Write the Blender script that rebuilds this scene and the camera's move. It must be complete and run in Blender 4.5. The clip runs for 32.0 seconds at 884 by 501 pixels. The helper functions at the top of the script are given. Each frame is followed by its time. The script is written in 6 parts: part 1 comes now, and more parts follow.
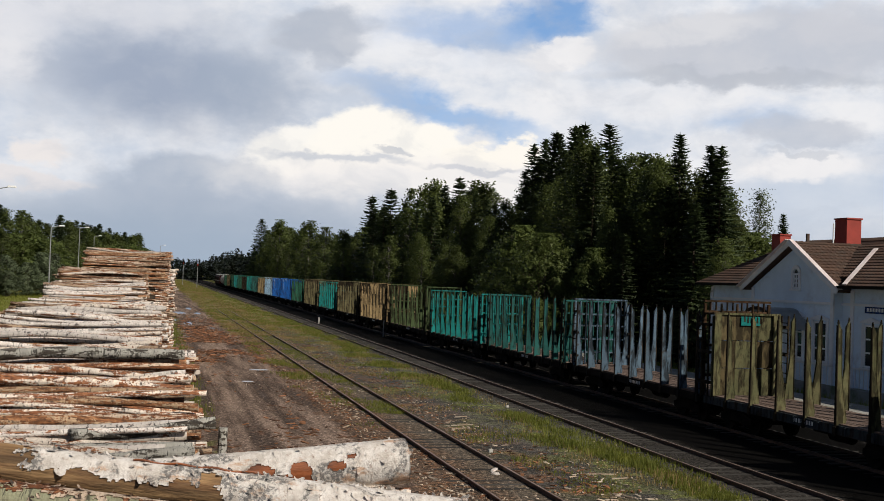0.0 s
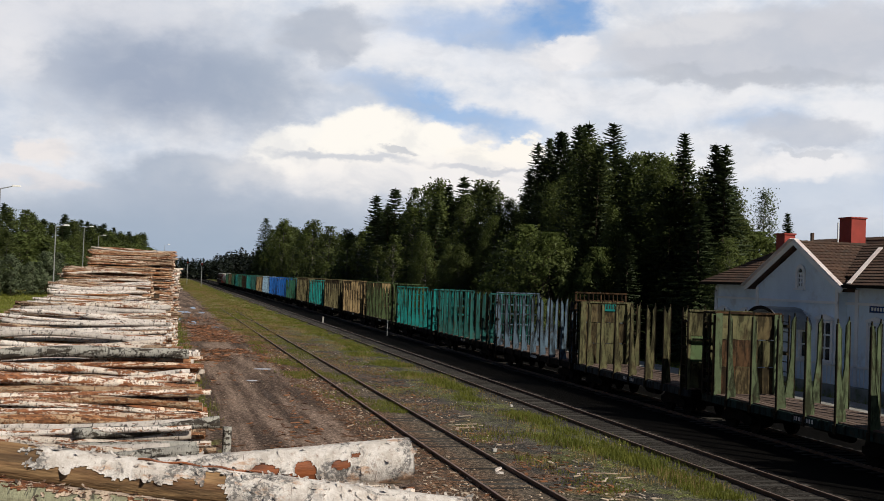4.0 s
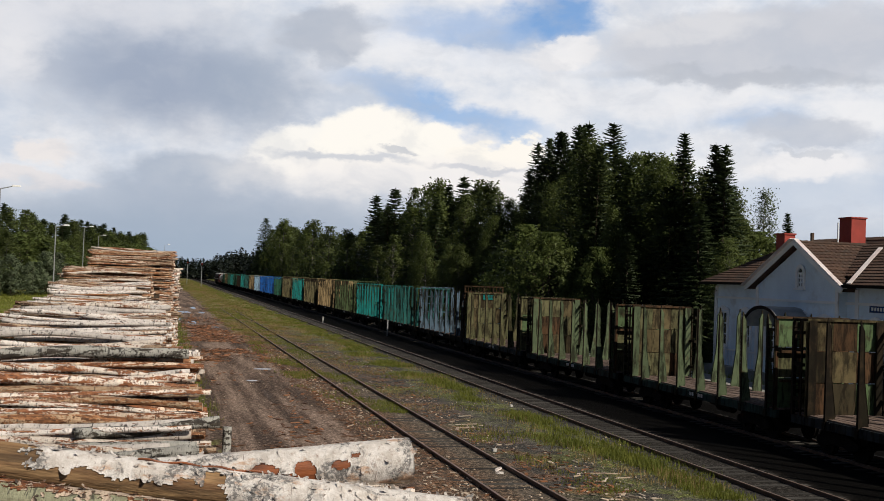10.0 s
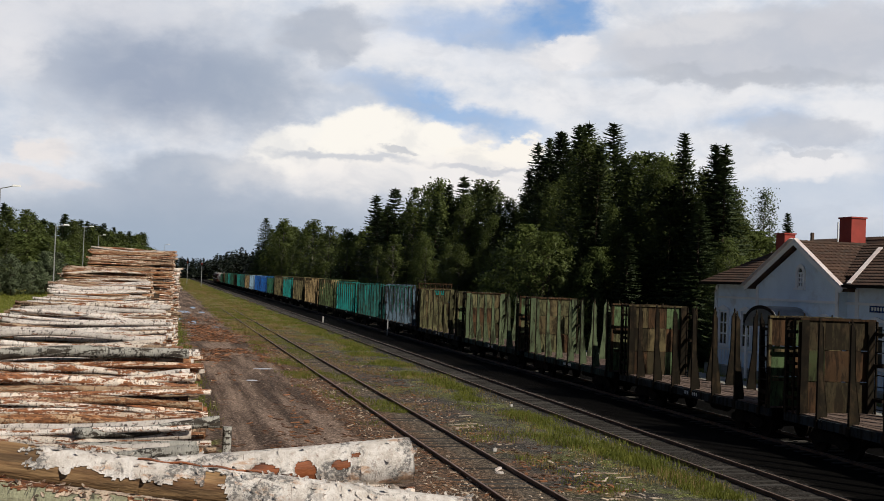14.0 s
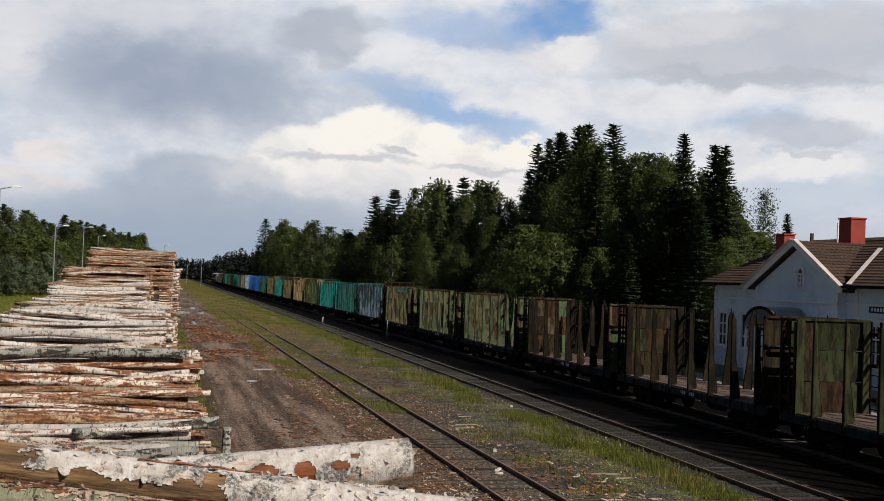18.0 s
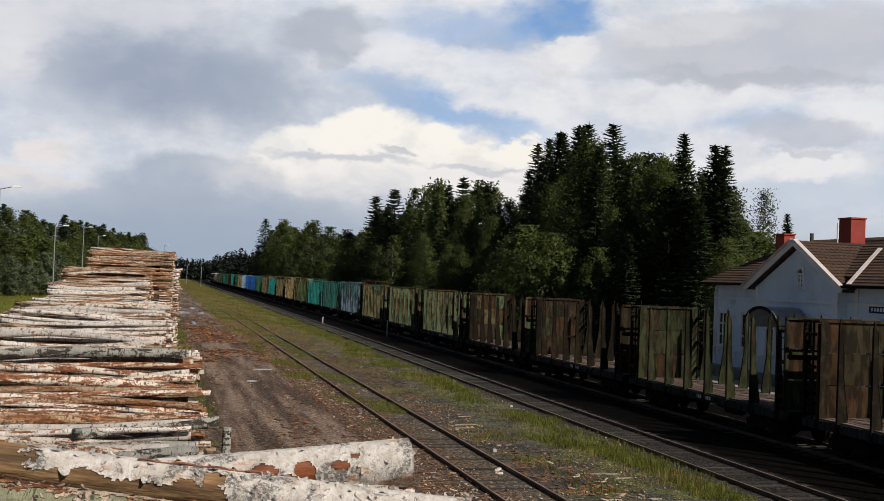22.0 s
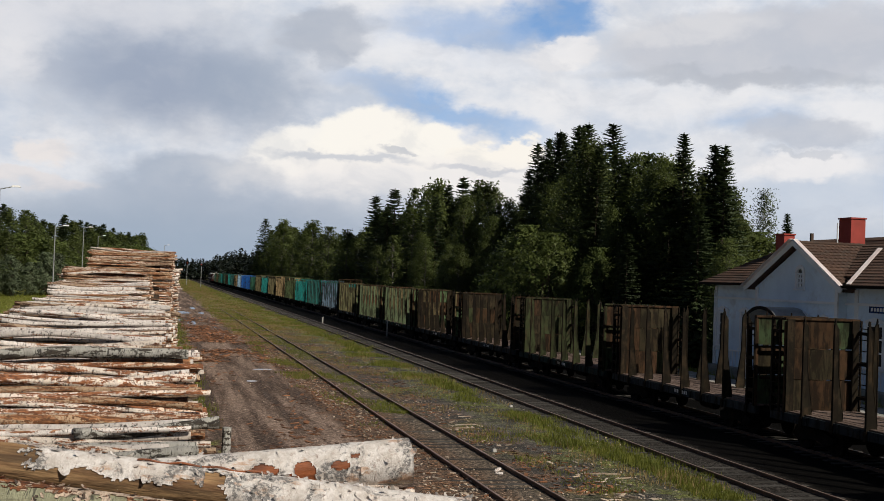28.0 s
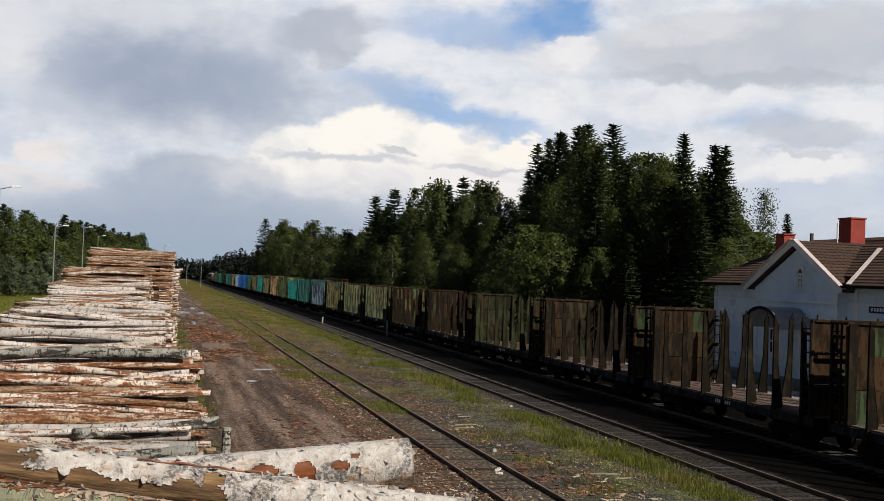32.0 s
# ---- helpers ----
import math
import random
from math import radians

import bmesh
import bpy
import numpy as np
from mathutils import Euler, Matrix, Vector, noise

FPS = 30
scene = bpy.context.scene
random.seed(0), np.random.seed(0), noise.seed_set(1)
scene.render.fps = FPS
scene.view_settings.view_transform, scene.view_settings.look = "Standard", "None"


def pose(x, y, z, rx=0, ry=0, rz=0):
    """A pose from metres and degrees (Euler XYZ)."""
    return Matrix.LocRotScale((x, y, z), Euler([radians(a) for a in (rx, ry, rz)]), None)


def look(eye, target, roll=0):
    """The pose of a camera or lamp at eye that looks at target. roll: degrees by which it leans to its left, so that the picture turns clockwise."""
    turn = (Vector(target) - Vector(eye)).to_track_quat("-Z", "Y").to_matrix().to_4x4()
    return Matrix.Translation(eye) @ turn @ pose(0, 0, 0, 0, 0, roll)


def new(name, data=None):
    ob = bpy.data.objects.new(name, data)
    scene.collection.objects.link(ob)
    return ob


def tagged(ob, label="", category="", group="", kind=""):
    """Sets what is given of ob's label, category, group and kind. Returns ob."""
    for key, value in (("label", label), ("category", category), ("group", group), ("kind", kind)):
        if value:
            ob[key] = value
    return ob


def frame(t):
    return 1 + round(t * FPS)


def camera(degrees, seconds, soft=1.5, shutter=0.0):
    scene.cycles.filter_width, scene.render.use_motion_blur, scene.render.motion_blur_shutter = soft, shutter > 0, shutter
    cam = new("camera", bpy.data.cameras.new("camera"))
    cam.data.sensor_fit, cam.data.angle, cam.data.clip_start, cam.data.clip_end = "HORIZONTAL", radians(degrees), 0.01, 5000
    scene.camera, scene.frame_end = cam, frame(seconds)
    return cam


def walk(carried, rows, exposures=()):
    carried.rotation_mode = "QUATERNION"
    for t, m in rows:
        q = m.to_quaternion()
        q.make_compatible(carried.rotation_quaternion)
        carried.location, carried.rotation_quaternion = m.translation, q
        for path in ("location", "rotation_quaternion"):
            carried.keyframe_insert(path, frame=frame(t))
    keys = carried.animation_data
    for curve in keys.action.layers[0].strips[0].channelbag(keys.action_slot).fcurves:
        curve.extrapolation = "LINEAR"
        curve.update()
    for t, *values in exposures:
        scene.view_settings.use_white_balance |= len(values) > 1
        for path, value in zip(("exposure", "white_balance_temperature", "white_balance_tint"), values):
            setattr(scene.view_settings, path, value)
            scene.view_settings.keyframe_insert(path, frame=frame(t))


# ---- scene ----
cam = camera(43.24, 32.0, soft=0.9)
EYE = (0.0, 0.0, 5.564)


def aim(right=0.0, up=0.0):
    """The camera's pose, turned from its rest by some thousandths of a radian."""
    yaw, pitch = 0.2448 + right * 0.001, 0.02552 + up * 0.001
    way = Vector((math.sin(yaw) * math.cos(pitch), math.cos(yaw) * math.cos(pitch), math.sin(pitch)))
    return look(EYE, Vector(EYE) + way * 100, 2.09)


walk(cam, [(0.0, aim(3.6, 0.8)), (0.3, aim(0.4, 0.8)), (0.6, aim(0, 0.7)), (1.6, aim(0, 0)), (5.0, aim(0, 0)), (10.3, aim(0, 0)),
           (11.0, aim(0.5, 0)), (12.2, aim(0.5, 0.2)), (12.7, aim(0.9, 0.9)), (13.0, aim(1.6, 1.5)), (13.4, aim(1.2, 1.0)),
           (13.9, aim(0, -0.2)), (14.5, aim(0, 0)), (16.5, aim(0.2, 0.4)), (24.0, aim(0.3, 0.4)), (32.0, aim(0.4, 0.4))],
     [(0.0, 0.0), (9.0, 0.0), (14.0, -0.04), (18.0, -0.08), (25.0, -0.08), (28.5, -0.05), (32.0, -0.03)])

# ---- world, sun, exposure ----
SUN_WAY = Vector((0.44, -0.64, 0.63)).normalized()      # towards the sun: high, behind the viewer and over the train
scene.view_settings.exposure = 0.0


class Nodes:
    """Short hand for building node trees."""

    def __init__(self, tree):
        self.t = tree

    def add(self, kind, ins=(), **props):
        n = self.t.nodes.new(kind)
        for k, v in props.items():
            if k == "operation":
                n.operation = v
            elif k == "blend_type":
                n.blend_type = v
            elif k == "data_type":
                n.data_type = v
            elif k == "interpolation_type":
                n.interpolation_type = v
            elif k == "feature":
                n.feature = v
        for key, v in (ins.items() if isinstance(ins, dict) else enumerate(ins)):
            if v is None:
                continue
            if isinstance(v, bpy.types.NodeSocket):
                self.t.links.new(v, n.inputs[key])
            else:
                n.inputs[key].default_value = v
        return n

    def math(self, op, a, b=None, c=None):
        return self.add("ShaderNodeMath", [a, b, c], operation=op).outputs[0]

    def step(self, v, lo, hi, a=0.0, b=1.0):
        return self.add("ShaderNodeMapRange", {0: v, 1: lo, 2: hi, 3: a, 4: b}, interpolation_type="SMOOTHSTEP").outputs[0]

    def mix(self, f, a, b, how="MIX"):
        a = (*a, 1) if isinstance(a, tuple) and len(a) == 3 else a
        b = (*b, 1) if isinstance(b, tuple) and len(b) == 3 else b
        return self.add("ShaderNodeMix", {0: f, 6: a, 7: b}, data_type="RGBA", blend_type=how).outputs[2]

    def noise(self, vec, scale, detail=4.0, rough=0.55, distort=0.0):
        return self.add("ShaderNodeTexNoise", {"Vector": vec, "Scale": scale, "Detail": detail, "Roughness": rough, "Distortion": distort}).outputs


def make_sky():
    w = bpy.data.worlds.new("sky")
    w.use_nodes = True
    scene.world = w
    t = w.node_tree
    t.nodes.clear()
    n = Nodes(t)
    way = n.add("ShaderNodeTexCoord").outputs["Generated"]
    xyz = n.add("ShaderNodeSeparateXYZ", [way]).outputs
    az0 = n.math("ARCTAN2", xyz[0], xyz[1])
    el0 = n.math("ARCSINE", xyz[2])
    flat = n.add("ShaderNodeCombineXYZ", [az0, n.math("MULTIPLY", el0, 1.6), 0.0]).outputs[0]
    big = n.noise(flat, 7.0, 6.0, 0.6)
    fine = n.noise(flat, 26.0, 9.0, 0.56)
    wob = n.add("ShaderNodeSeparateColor", [big[1]]).outputs
    wob2 = n.add("ShaderNodeSeparateColor", [fine[1]]).outputs

    def warp(base, a, b, s, s2):
        v = n.math("MULTIPLY_ADD", n.math("SUBTRACT", a, 0.5), s, base)
        return n.math("MULTIPLY_ADD", n.math("SUBTRACT", b, 0.5), s2, v)

    az = warp(az0, wob[0], wob2[0], 0.055, 0.055)
    el = warp(el0, wob[1], wob2[1], 0.028, 0.036)

    def blob(a, e, ra, re, soft, tilt=0.0):
        """One bank of cloud or clearing: an ellipse in azimuth and height, with a soft or a crisp edge."""
        da = n.math("SUBTRACT", az, a)
        de = n.math("SUBTRACT", el, e)
        c, s = math.cos(tilt), math.sin(tilt)
        u = n.math("MULTIPLY_ADD", da, c / ra, n.math("MULTIPLY", de, s / ra))
        v = n.math("MULTIPLY_ADD", de, c / re, n.math("MULTIPLY", da, -s / re))
        d = n.math("SQRT", n.math("ADD", n.math("MULTIPLY", u, u), n.math("MULTIPLY", v, v)))
        return n.step(d, 1 - soft, 1 + soft, 1.0, 0.0)

    nishita = n.t.nodes.new("ShaderNodeTexSky")
    nishita.sky_type, nishita.sun_disc = "NISHITA", False
    nishita.sun_elevation = math.asin(SUN_WAY.z)
    nishita.sun_rotation = math.atan2(SUN_WAY.x, SUN_WAY.y)
    blue = n.mix(0.5, n.mix(1.0, nishita.outputs[0], (0.09, 0.10, 0.115), "MULTIPLY"), (0.20, 0.42, 0.82))
    thin = n.mix(n.step(fine[0], 0.35, 0.7), (0.60, 0.66, 0.76), (0.74, 0.77, 0.83))
    white = n.mix(n.step(big[0], 0.4, 0.62), thin, (0.86, 0.86, 0.88))
    sky = white
    for cover, (a, e, ra, re, soft, tilt), colour in (SKY_BANKS):
        f = n.math("MULTIPLY", blob(a, e, ra, re, soft, tilt), cover)
        sky = n.mix(f, sky, blue if colour is None else colour)
    shade = n.math("MULTIPLY", n.step(n.noise(flat, 17.0, 9.0, 0.60, 0.4)[0], 0.46, 0.64), 0.26)
    sky = n.mix(shade, sky, (0.50, 0.54, 0.62))
    low = n.step(el0, 0.015, 0.075, 0.85, 0.0)
    sky = n.mix(low, sky, (0.35, 0.43, 0.54))
    # away from the cloud bank the sky is clear, with thin scattered cloud
    centre = (0.241, 0.965, 0.10)
    near = n.add("ShaderNodeVectorMath", [way, centre], operation="DOT_PRODUCT").outputs["Value"]
    clear = n.mix(1.0, nishita.outputs[0], (0.0225, 0.0250, 0.0305), "MULTIPLY")
    wisps = n.noise(way, 3.0, 6.0, 0.6)[0]
    clear = n.mix(n.step(wisps, 0.50, 0.72, 0.0, 0.60), clear, (0.36, 0.39, 0.45))
    sky = n.mix(n.step(near, 0.83, 0.93), clear, sky)
    bg = n.add("ShaderNodeBackground", {0: sky, 1: 1.0})
    out = n.t.nodes.new("ShaderNodeOutputWorld")
    t.links.new(bg.outputs[0], out.inputs[0])


# share, (azimuth, height, half width, half height, softness, tilt), colour (None: clear sky)
SKY_BANKS = [
    (0.55, (0.266, 0.223, 0.076, 0.0152, 0.70, -0.033), None),
    (0.95, (0.339, 0.235, 0.038, 0.0191, 0.50, 0.176), None),
    (0.80, (0.248, 0.151, 0.094, 0.0111, 0.60, -0.225), None),
    (0.45, (0.197, 0.176, 0.045, 0.0071, 0.70, -0.173), None),
    (0.40, (0.511, 0.145, 0.042, 0.0107, 0.70, 0.036), None),
    (0.75, (0.564, 0.076, 0.105, 0.0240, 0.60, 0.036), (0.55, 0.62, 0.73)),
    (0.60, (-0.007, 0.176, 0.152, 0.0589, 0.60, -0.051), (0.53, 0.57, 0.65)),
    (0.85, (-0.006, 0.164, 0.095, 0.0353, 0.65, -0.051), (0.31, 0.37, 0.49)),
    (0.60, (0.067, 0.164, 0.044, 0.0299, 0.60, 0.036), (0.38, 0.44, 0.54)),
    (0.75, (-0.129, 0.178, 0.022, 0.0283, 0.70, 0.036), (0.84, 0.83, 0.85)),
    (0.60, (-0.088, 0.213, 0.100, 0.0168, 0.80, 0.036), (0.76, 0.76, 0.8)),
    (0.85, (0.026, 0.079, 0.084, 0.0217, 0.30, 0.106), (0.4, 0.46, 0.56)),
    (0.60, (0.130, 0.071, 0.075, 0.0151, 0.60, 0.036), (0.62, 0.66, 0.74)),
    (0.90, (-0.103, 0.095, 0.028, 0.0124, 0.25, -0.051), (0.86, 0.81, 0.79)),
    (0.70, (-0.108, 0.071, 0.049, 0.0066, 0.35, -0.016), (0.8, 0.75, 0.74)),
    (0.70, (-0.067, 0.049, 0.138, 0.0164, 0.60, 0.036), (0.52, 0.57, 0.66)),
    (1.00, (0.129, 0.112, 0.055, 0.0241, 0.22, 0.036), (0.97, 0.94, 0.89)),
    (1.00, (0.178, 0.122, 0.055, 0.0283, 0.16, 0.036), (1.0, 0.96, 0.89)),
    (1.00, (0.229, 0.117, 0.040, 0.0222, 0.14, 0.036), (1.0, 0.96, 0.89)),
    (1.00, (0.275, 0.110, 0.030, 0.0152, 0.14, 0.036), (1.0, 0.95, 0.87)),
    (1.00, (0.313, 0.115, 0.031, 0.0151, 0.14, 0.036), (1.0, 0.95, 0.87)),
    (0.85, (0.230, 0.088, 0.167, 0.0202, 0.50, 0.002), (0.93, 0.89, 0.86)),
    (0.75, (0.134, 0.216, 0.046, 0.0221, 0.30, 0.141), (0.43, 0.47, 0.55)),
    (0.60, (0.145, 0.196, 0.017, 0.0111, 0.25, 0.036), (0.48, 0.52, 0.6)),
    (0.60, (0.277, 0.199, 0.096, 0.0091, 0.60, -0.103), (0.84, 0.85, 0.89)),
    (0.85, (0.348, 0.204, 0.031, 0.0121, 0.22, 0.036), (0.9, 0.88, 0.88)),
    (0.80, (0.514, 0.207, 0.131, 0.0321, 0.25, 0.002), (0.55, 0.57, 0.63)),
    (0.55, (0.510, 0.182, 0.127, 0.0073, 0.45, -0.016), (0.46, 0.49, 0.55)),
    (0.50, (0.461, 0.222, 0.058, 0.0118, 0.40, 0.106), (0.82, 0.81, 0.82)),
    (0.60, (0.587, 0.228, 0.049, 0.0162, 0.40, 0.036), (0.62, 0.63, 0.68)),
    (0.60, (0.424, 0.160, 0.093, 0.0139, 0.50, -0.016), (0.88, 0.87, 0.88)),
    (0.70, (0.558, 0.136, 0.050, 0.0154, 0.25, 0.002), (0.54, 0.57, 0.64)),
    (0.75, (0.563, 0.107, 0.050, 0.0134, 0.35, 0.036), (0.93, 0.9, 0.89)),
    (0.65, (0.154, 0.105, 0.063, 0.0045, 0.45, -0.033), (0.5, 0.54, 0.62)),
    (0.55, (0.199, 0.111, 0.020, 0.0030, 0.30, -0.016), (0.4, 0.44, 0.52)),
    (0.60, (0.276, 0.100, 0.043, 0.0035, 0.45, 0.036), (0.5, 0.53, 0.61)),
    (0.60, (0.554, 0.118, 0.032, 0.0024, 0.40, -0.016), (0.55, 0.58, 0.64)),
    (0.80, (0.052, 0.037, 0.185, 0.0328, 0.60, 0.036), (0.37, 0.43, 0.53)),
]
make_sky()

sun = new("sun", bpy.data.lights.new("sun", "SUN"))
sun.data.energy, sun.data.angle, sun.data.color = 4.3, radians(0.6), (1.0, 0.92, 0.80)
sun.matrix_world = look(SUN_WAY * 200, (0, 0, 0))

# ---- materials ----
def material(name, a, b, scale=3.0, rough=0.8, metal=0.0, bump=0.3, fine=40.0, dirt=None, dirt_share=0.5, dirt_scale=1.2, vary=0.0,
             stretch=(1, 1, 1), spec=0.4, grime=0.0, isle=0.0):
    """Two colours mixed by a coarse and a fine noise, patches of dirt or rust over them, and fine relief. vary: tone from piece to piece."""
    m = bpy.data.materials.new(name)
    m.use_nodes = True
    n = Nodes(m.node_tree)
    bsdf = m.node_tree.nodes["Principled BSDF"]
    at = n.add("ShaderNodeTexCoord").outputs["Object"]
    info = n.add("ShaderNodeObjectInfo").outputs["Random"]
    shift = n.add("ShaderNodeCombineXYZ", [n.math("MULTIPLY", info, 37.0), n.math("MULTIPLY", info, 91.0), 0.0]).outputs[0]
    at = n.add("ShaderNodeVectorMath", [at, shift], operation="ADD").outputs[0]
    at = n.add("ShaderNodeVectorMath", [at, tuple(stretch)], operation="MULTIPLY").outputs[0]
    coarse = n.noise(at, scale, 5.0, 0.6)[0]
    small = n.noise(at, fine, 3.0, 0.6)[0]
    col = n.mix(n.step(coarse, 0.32, 0.68), a, b)
    col = n.mix(n.math("MULTIPLY", n.step(small, 0.45, 0.75), 0.35), col, tuple(c * 0.62 for c in a))
    if dirt:
        patch = n.noise(at, dirt_scale, 6.0, 0.65, 0.4)[0]
        col = n.mix(n.step(patch, 0.58 - dirt_share * 0.3, 0.80 - dirt_share * 0.3, 0.0, 0.8), col, dirt)
    if grime:
        streak = n.noise(n.add("ShaderNodeVectorMath", [at, (2.2, 2.2, 0.5)], operation="MULTIPLY").outputs[0], 1.7, 6.0, 0.68, 0.3)[0]
        col = n.mix(n.step(streak, 0.53 - grime * 0.22, 0.68 - grime * 0.22, 0.0, 0.78), col, (0.010, 0.008, 0.006))
    if isle:
        lot = n.add("ShaderNodeNewGeometry").outputs["Random Per Island"]
        col = n.add("ShaderNodeHueSaturation", {"Value": n.add("ShaderNodeMapRange", {0: n.math("POWER", lot, 1.6), 3: 1 - isle, 4: 1 + isle * 0.5}).outputs[0], "Color": col}).outputs[0]
    if vary:
        level = n.add("ShaderNodeMapRange", {0: info, 3: 1 - vary, 4: 1 + vary}).outputs[0]
        col = n.add("ShaderNodeHueSaturation", {"Value": level, "Color": col}).outputs[0]
    m.node_tree.links.new(col, bsdf.inputs["Base Color"])
    n.t.links.new(n.step(small, 0.3, 0.8, min(1, rough + 0.1), max(0.05, rough - 0.12)), bsdf.inputs["Roughness"])
    bsdf.inputs["Metallic"].default_value = metal
    bsdf.inputs["Specular IOR Level"].default_value = spec
    if bump:
        h = n.math("ADD", n.math("MULTIPLY", coarse, 0.6), n.math("MULTIPLY", small, 0.4))
        b_ = n.add("ShaderNodeBump", {"Strength": bump, "Distance": 0.02, "Height": h})
        m.node_tree.links.new(b_.outputs[0], bsdf.inputs["Normal"])
    return m


def birch_bark(name, white, dark, brown, brown_share, spots=0.0):
    """White birch bark: dark cross marks and knots, brown patches where the skin has peeled off."""
    m = bpy.data.materials.new(name)
    m.use_nodes = True
    n = Nodes(m.node_tree)
    bsdf = m.node_tree.nodes["Principled BSDF"]
    at = n.add("ShaderNodeTexCoord").outputs["Object"]
    info = n.add("ShaderNodeObjectInfo").outputs["Random"]
    shift = n.add("ShaderNodeCombineXYZ", [n.math("MULTIPLY", info, 53.0), n.math("MULTIPLY", info, 17.0), 0.0]).outputs[0]
    at = n.add("ShaderNodeVectorMath", [at, shift], operation="ADD").outputs[0]
    bands = n.noise(n.add("ShaderNodeVectorMath", [at, (2.6, 0.5, 0.5)], operation="MULTIPLY").outputs[0], 3.2, 5.0, 0.7)[0]
    ticks = n.noise(n.add("ShaderNodeVectorMath", [at, (8.0, 1.6, 1.6)], operation="MULTIPLY").outputs[0], 2.6, 3.0, 0.7)[0]
    knots = n.noise(n.add("ShaderNodeVectorMath", [at, (1.6, 1.0, 1.0)], operation="MULTIPLY").outputs[0], 5.5, 4.0, 0.6)[0]
    peel = n.noise(n.add("ShaderNodeVectorMath", [at, (0.50, 2.3, 2.3)], operation="MULTIPLY").outputs[0], 4.4, 7.0, 0.64, 0.5)[0]
    grain = n.noise(at, 60.0, 3.0)[0]
    lines = n.noise(n.add("ShaderNodeVectorMath", [at, (26.0, 3.0, 3.0)], operation="MULTIPLY").outputs[0], 4.0, 3.0, 0.7)[0]
    flake = n.noise(n.add("ShaderNodeVectorMath", [at, (2.0, 1.2, 1.2)], operation="MULTIPLY").outputs[0], 14.0, 5.0, 0.7)[0]
    col = n.mix(n.step(bands, 0.40, 0.70), white, tuple(c * 0.72 for c in white))
    col = n.mix(n.step(flake, 0.53, 0.68, 0.0, 0.48), col, tuple(c * f for c, f in zip(white, (0.55, 0.44, 0.37))))
    col = n.mix(n.math("MULTIPLY", n.step(lines, 0.60, 0.68), 0.5), col, tuple(c * 3.2 for c in dark))
    col = n.mix(n.math("MULTIPLY", n.step(ticks, 0.60, 0.63), 0.85), col, dark)
    col = n.mix(n.math("MULTIPLY", n.step(knots, 0.575 - spots, 0.66 - spots), n.step(flake, 0.36, 0.52, 0.25, 0.95)), col, dark)
    fib = n.noise(n.add("ShaderNodeVectorMath", [at, (0.9, 9.0, 9.0)], operation="MULTIPLY").outputs[0], 3.0, 5.0, 0.7)[0]
    tear = n.noise(n.add("ShaderNodeVectorMath", [at, (1.0, 2.0, 2.0)], operation="MULTIPLY").outputs[0], 11.0, 5.0, 0.7)[0]
    bare = n.mix(n.step(fib, 0.40, 0.58), tuple(c * 0.35 for c in brown), brown)
    bare = n.mix(n.step(tear, 0.52, 0.60, 0.0, 0.8), bare, tuple(min(0.6, c * f) for c, f in zip(brown, (1.6, 1.9, 2.2))))
    bare = n.mix(n.step(tear, 0.44, 0.38, 0.0, 0.85), bare, tuple(c * 0.22 for c in brown))
    edge = n.math("MULTIPLY", n.math("SUBTRACT", info, 0.5), 0.12)
    col = n.mix(n.step(n.math("ADD", n.math("MULTIPLY_ADD", n.math("SUBTRACT", flake, 0.5), 0.42, peel), edge), 0.68 - brown_share * 0.25, 0.70 - brown_share * 0.25), col, bare)
    level = n.add("ShaderNodeMapRange", {0: info, 3: 0.74, 4: 1.20}).outputs[0]
    col = n.add("ShaderNodeHueSaturation", {"Value": level, "Color": col}).outputs[0]
    m.node_tree.links.new(col, bsdf.inputs["Base Color"])
    bsdf.inputs["Roughness"].default_value = 0.75
    h = n.math("ADD", n.math("MULTIPLY", peel, -0.8), n.math("MULTIPLY", ticks, -0.3))
    h = n.math("MULTIPLY_ADD", flake, 0.7, h)
    b_ = n.add("ShaderNodeBump", {"Strength": 0.8, "Distance": 0.035, "Height": h})
    m.node_tree.links.new(b_.outputs[0], bsdf.inputs["Normal"])
    return m


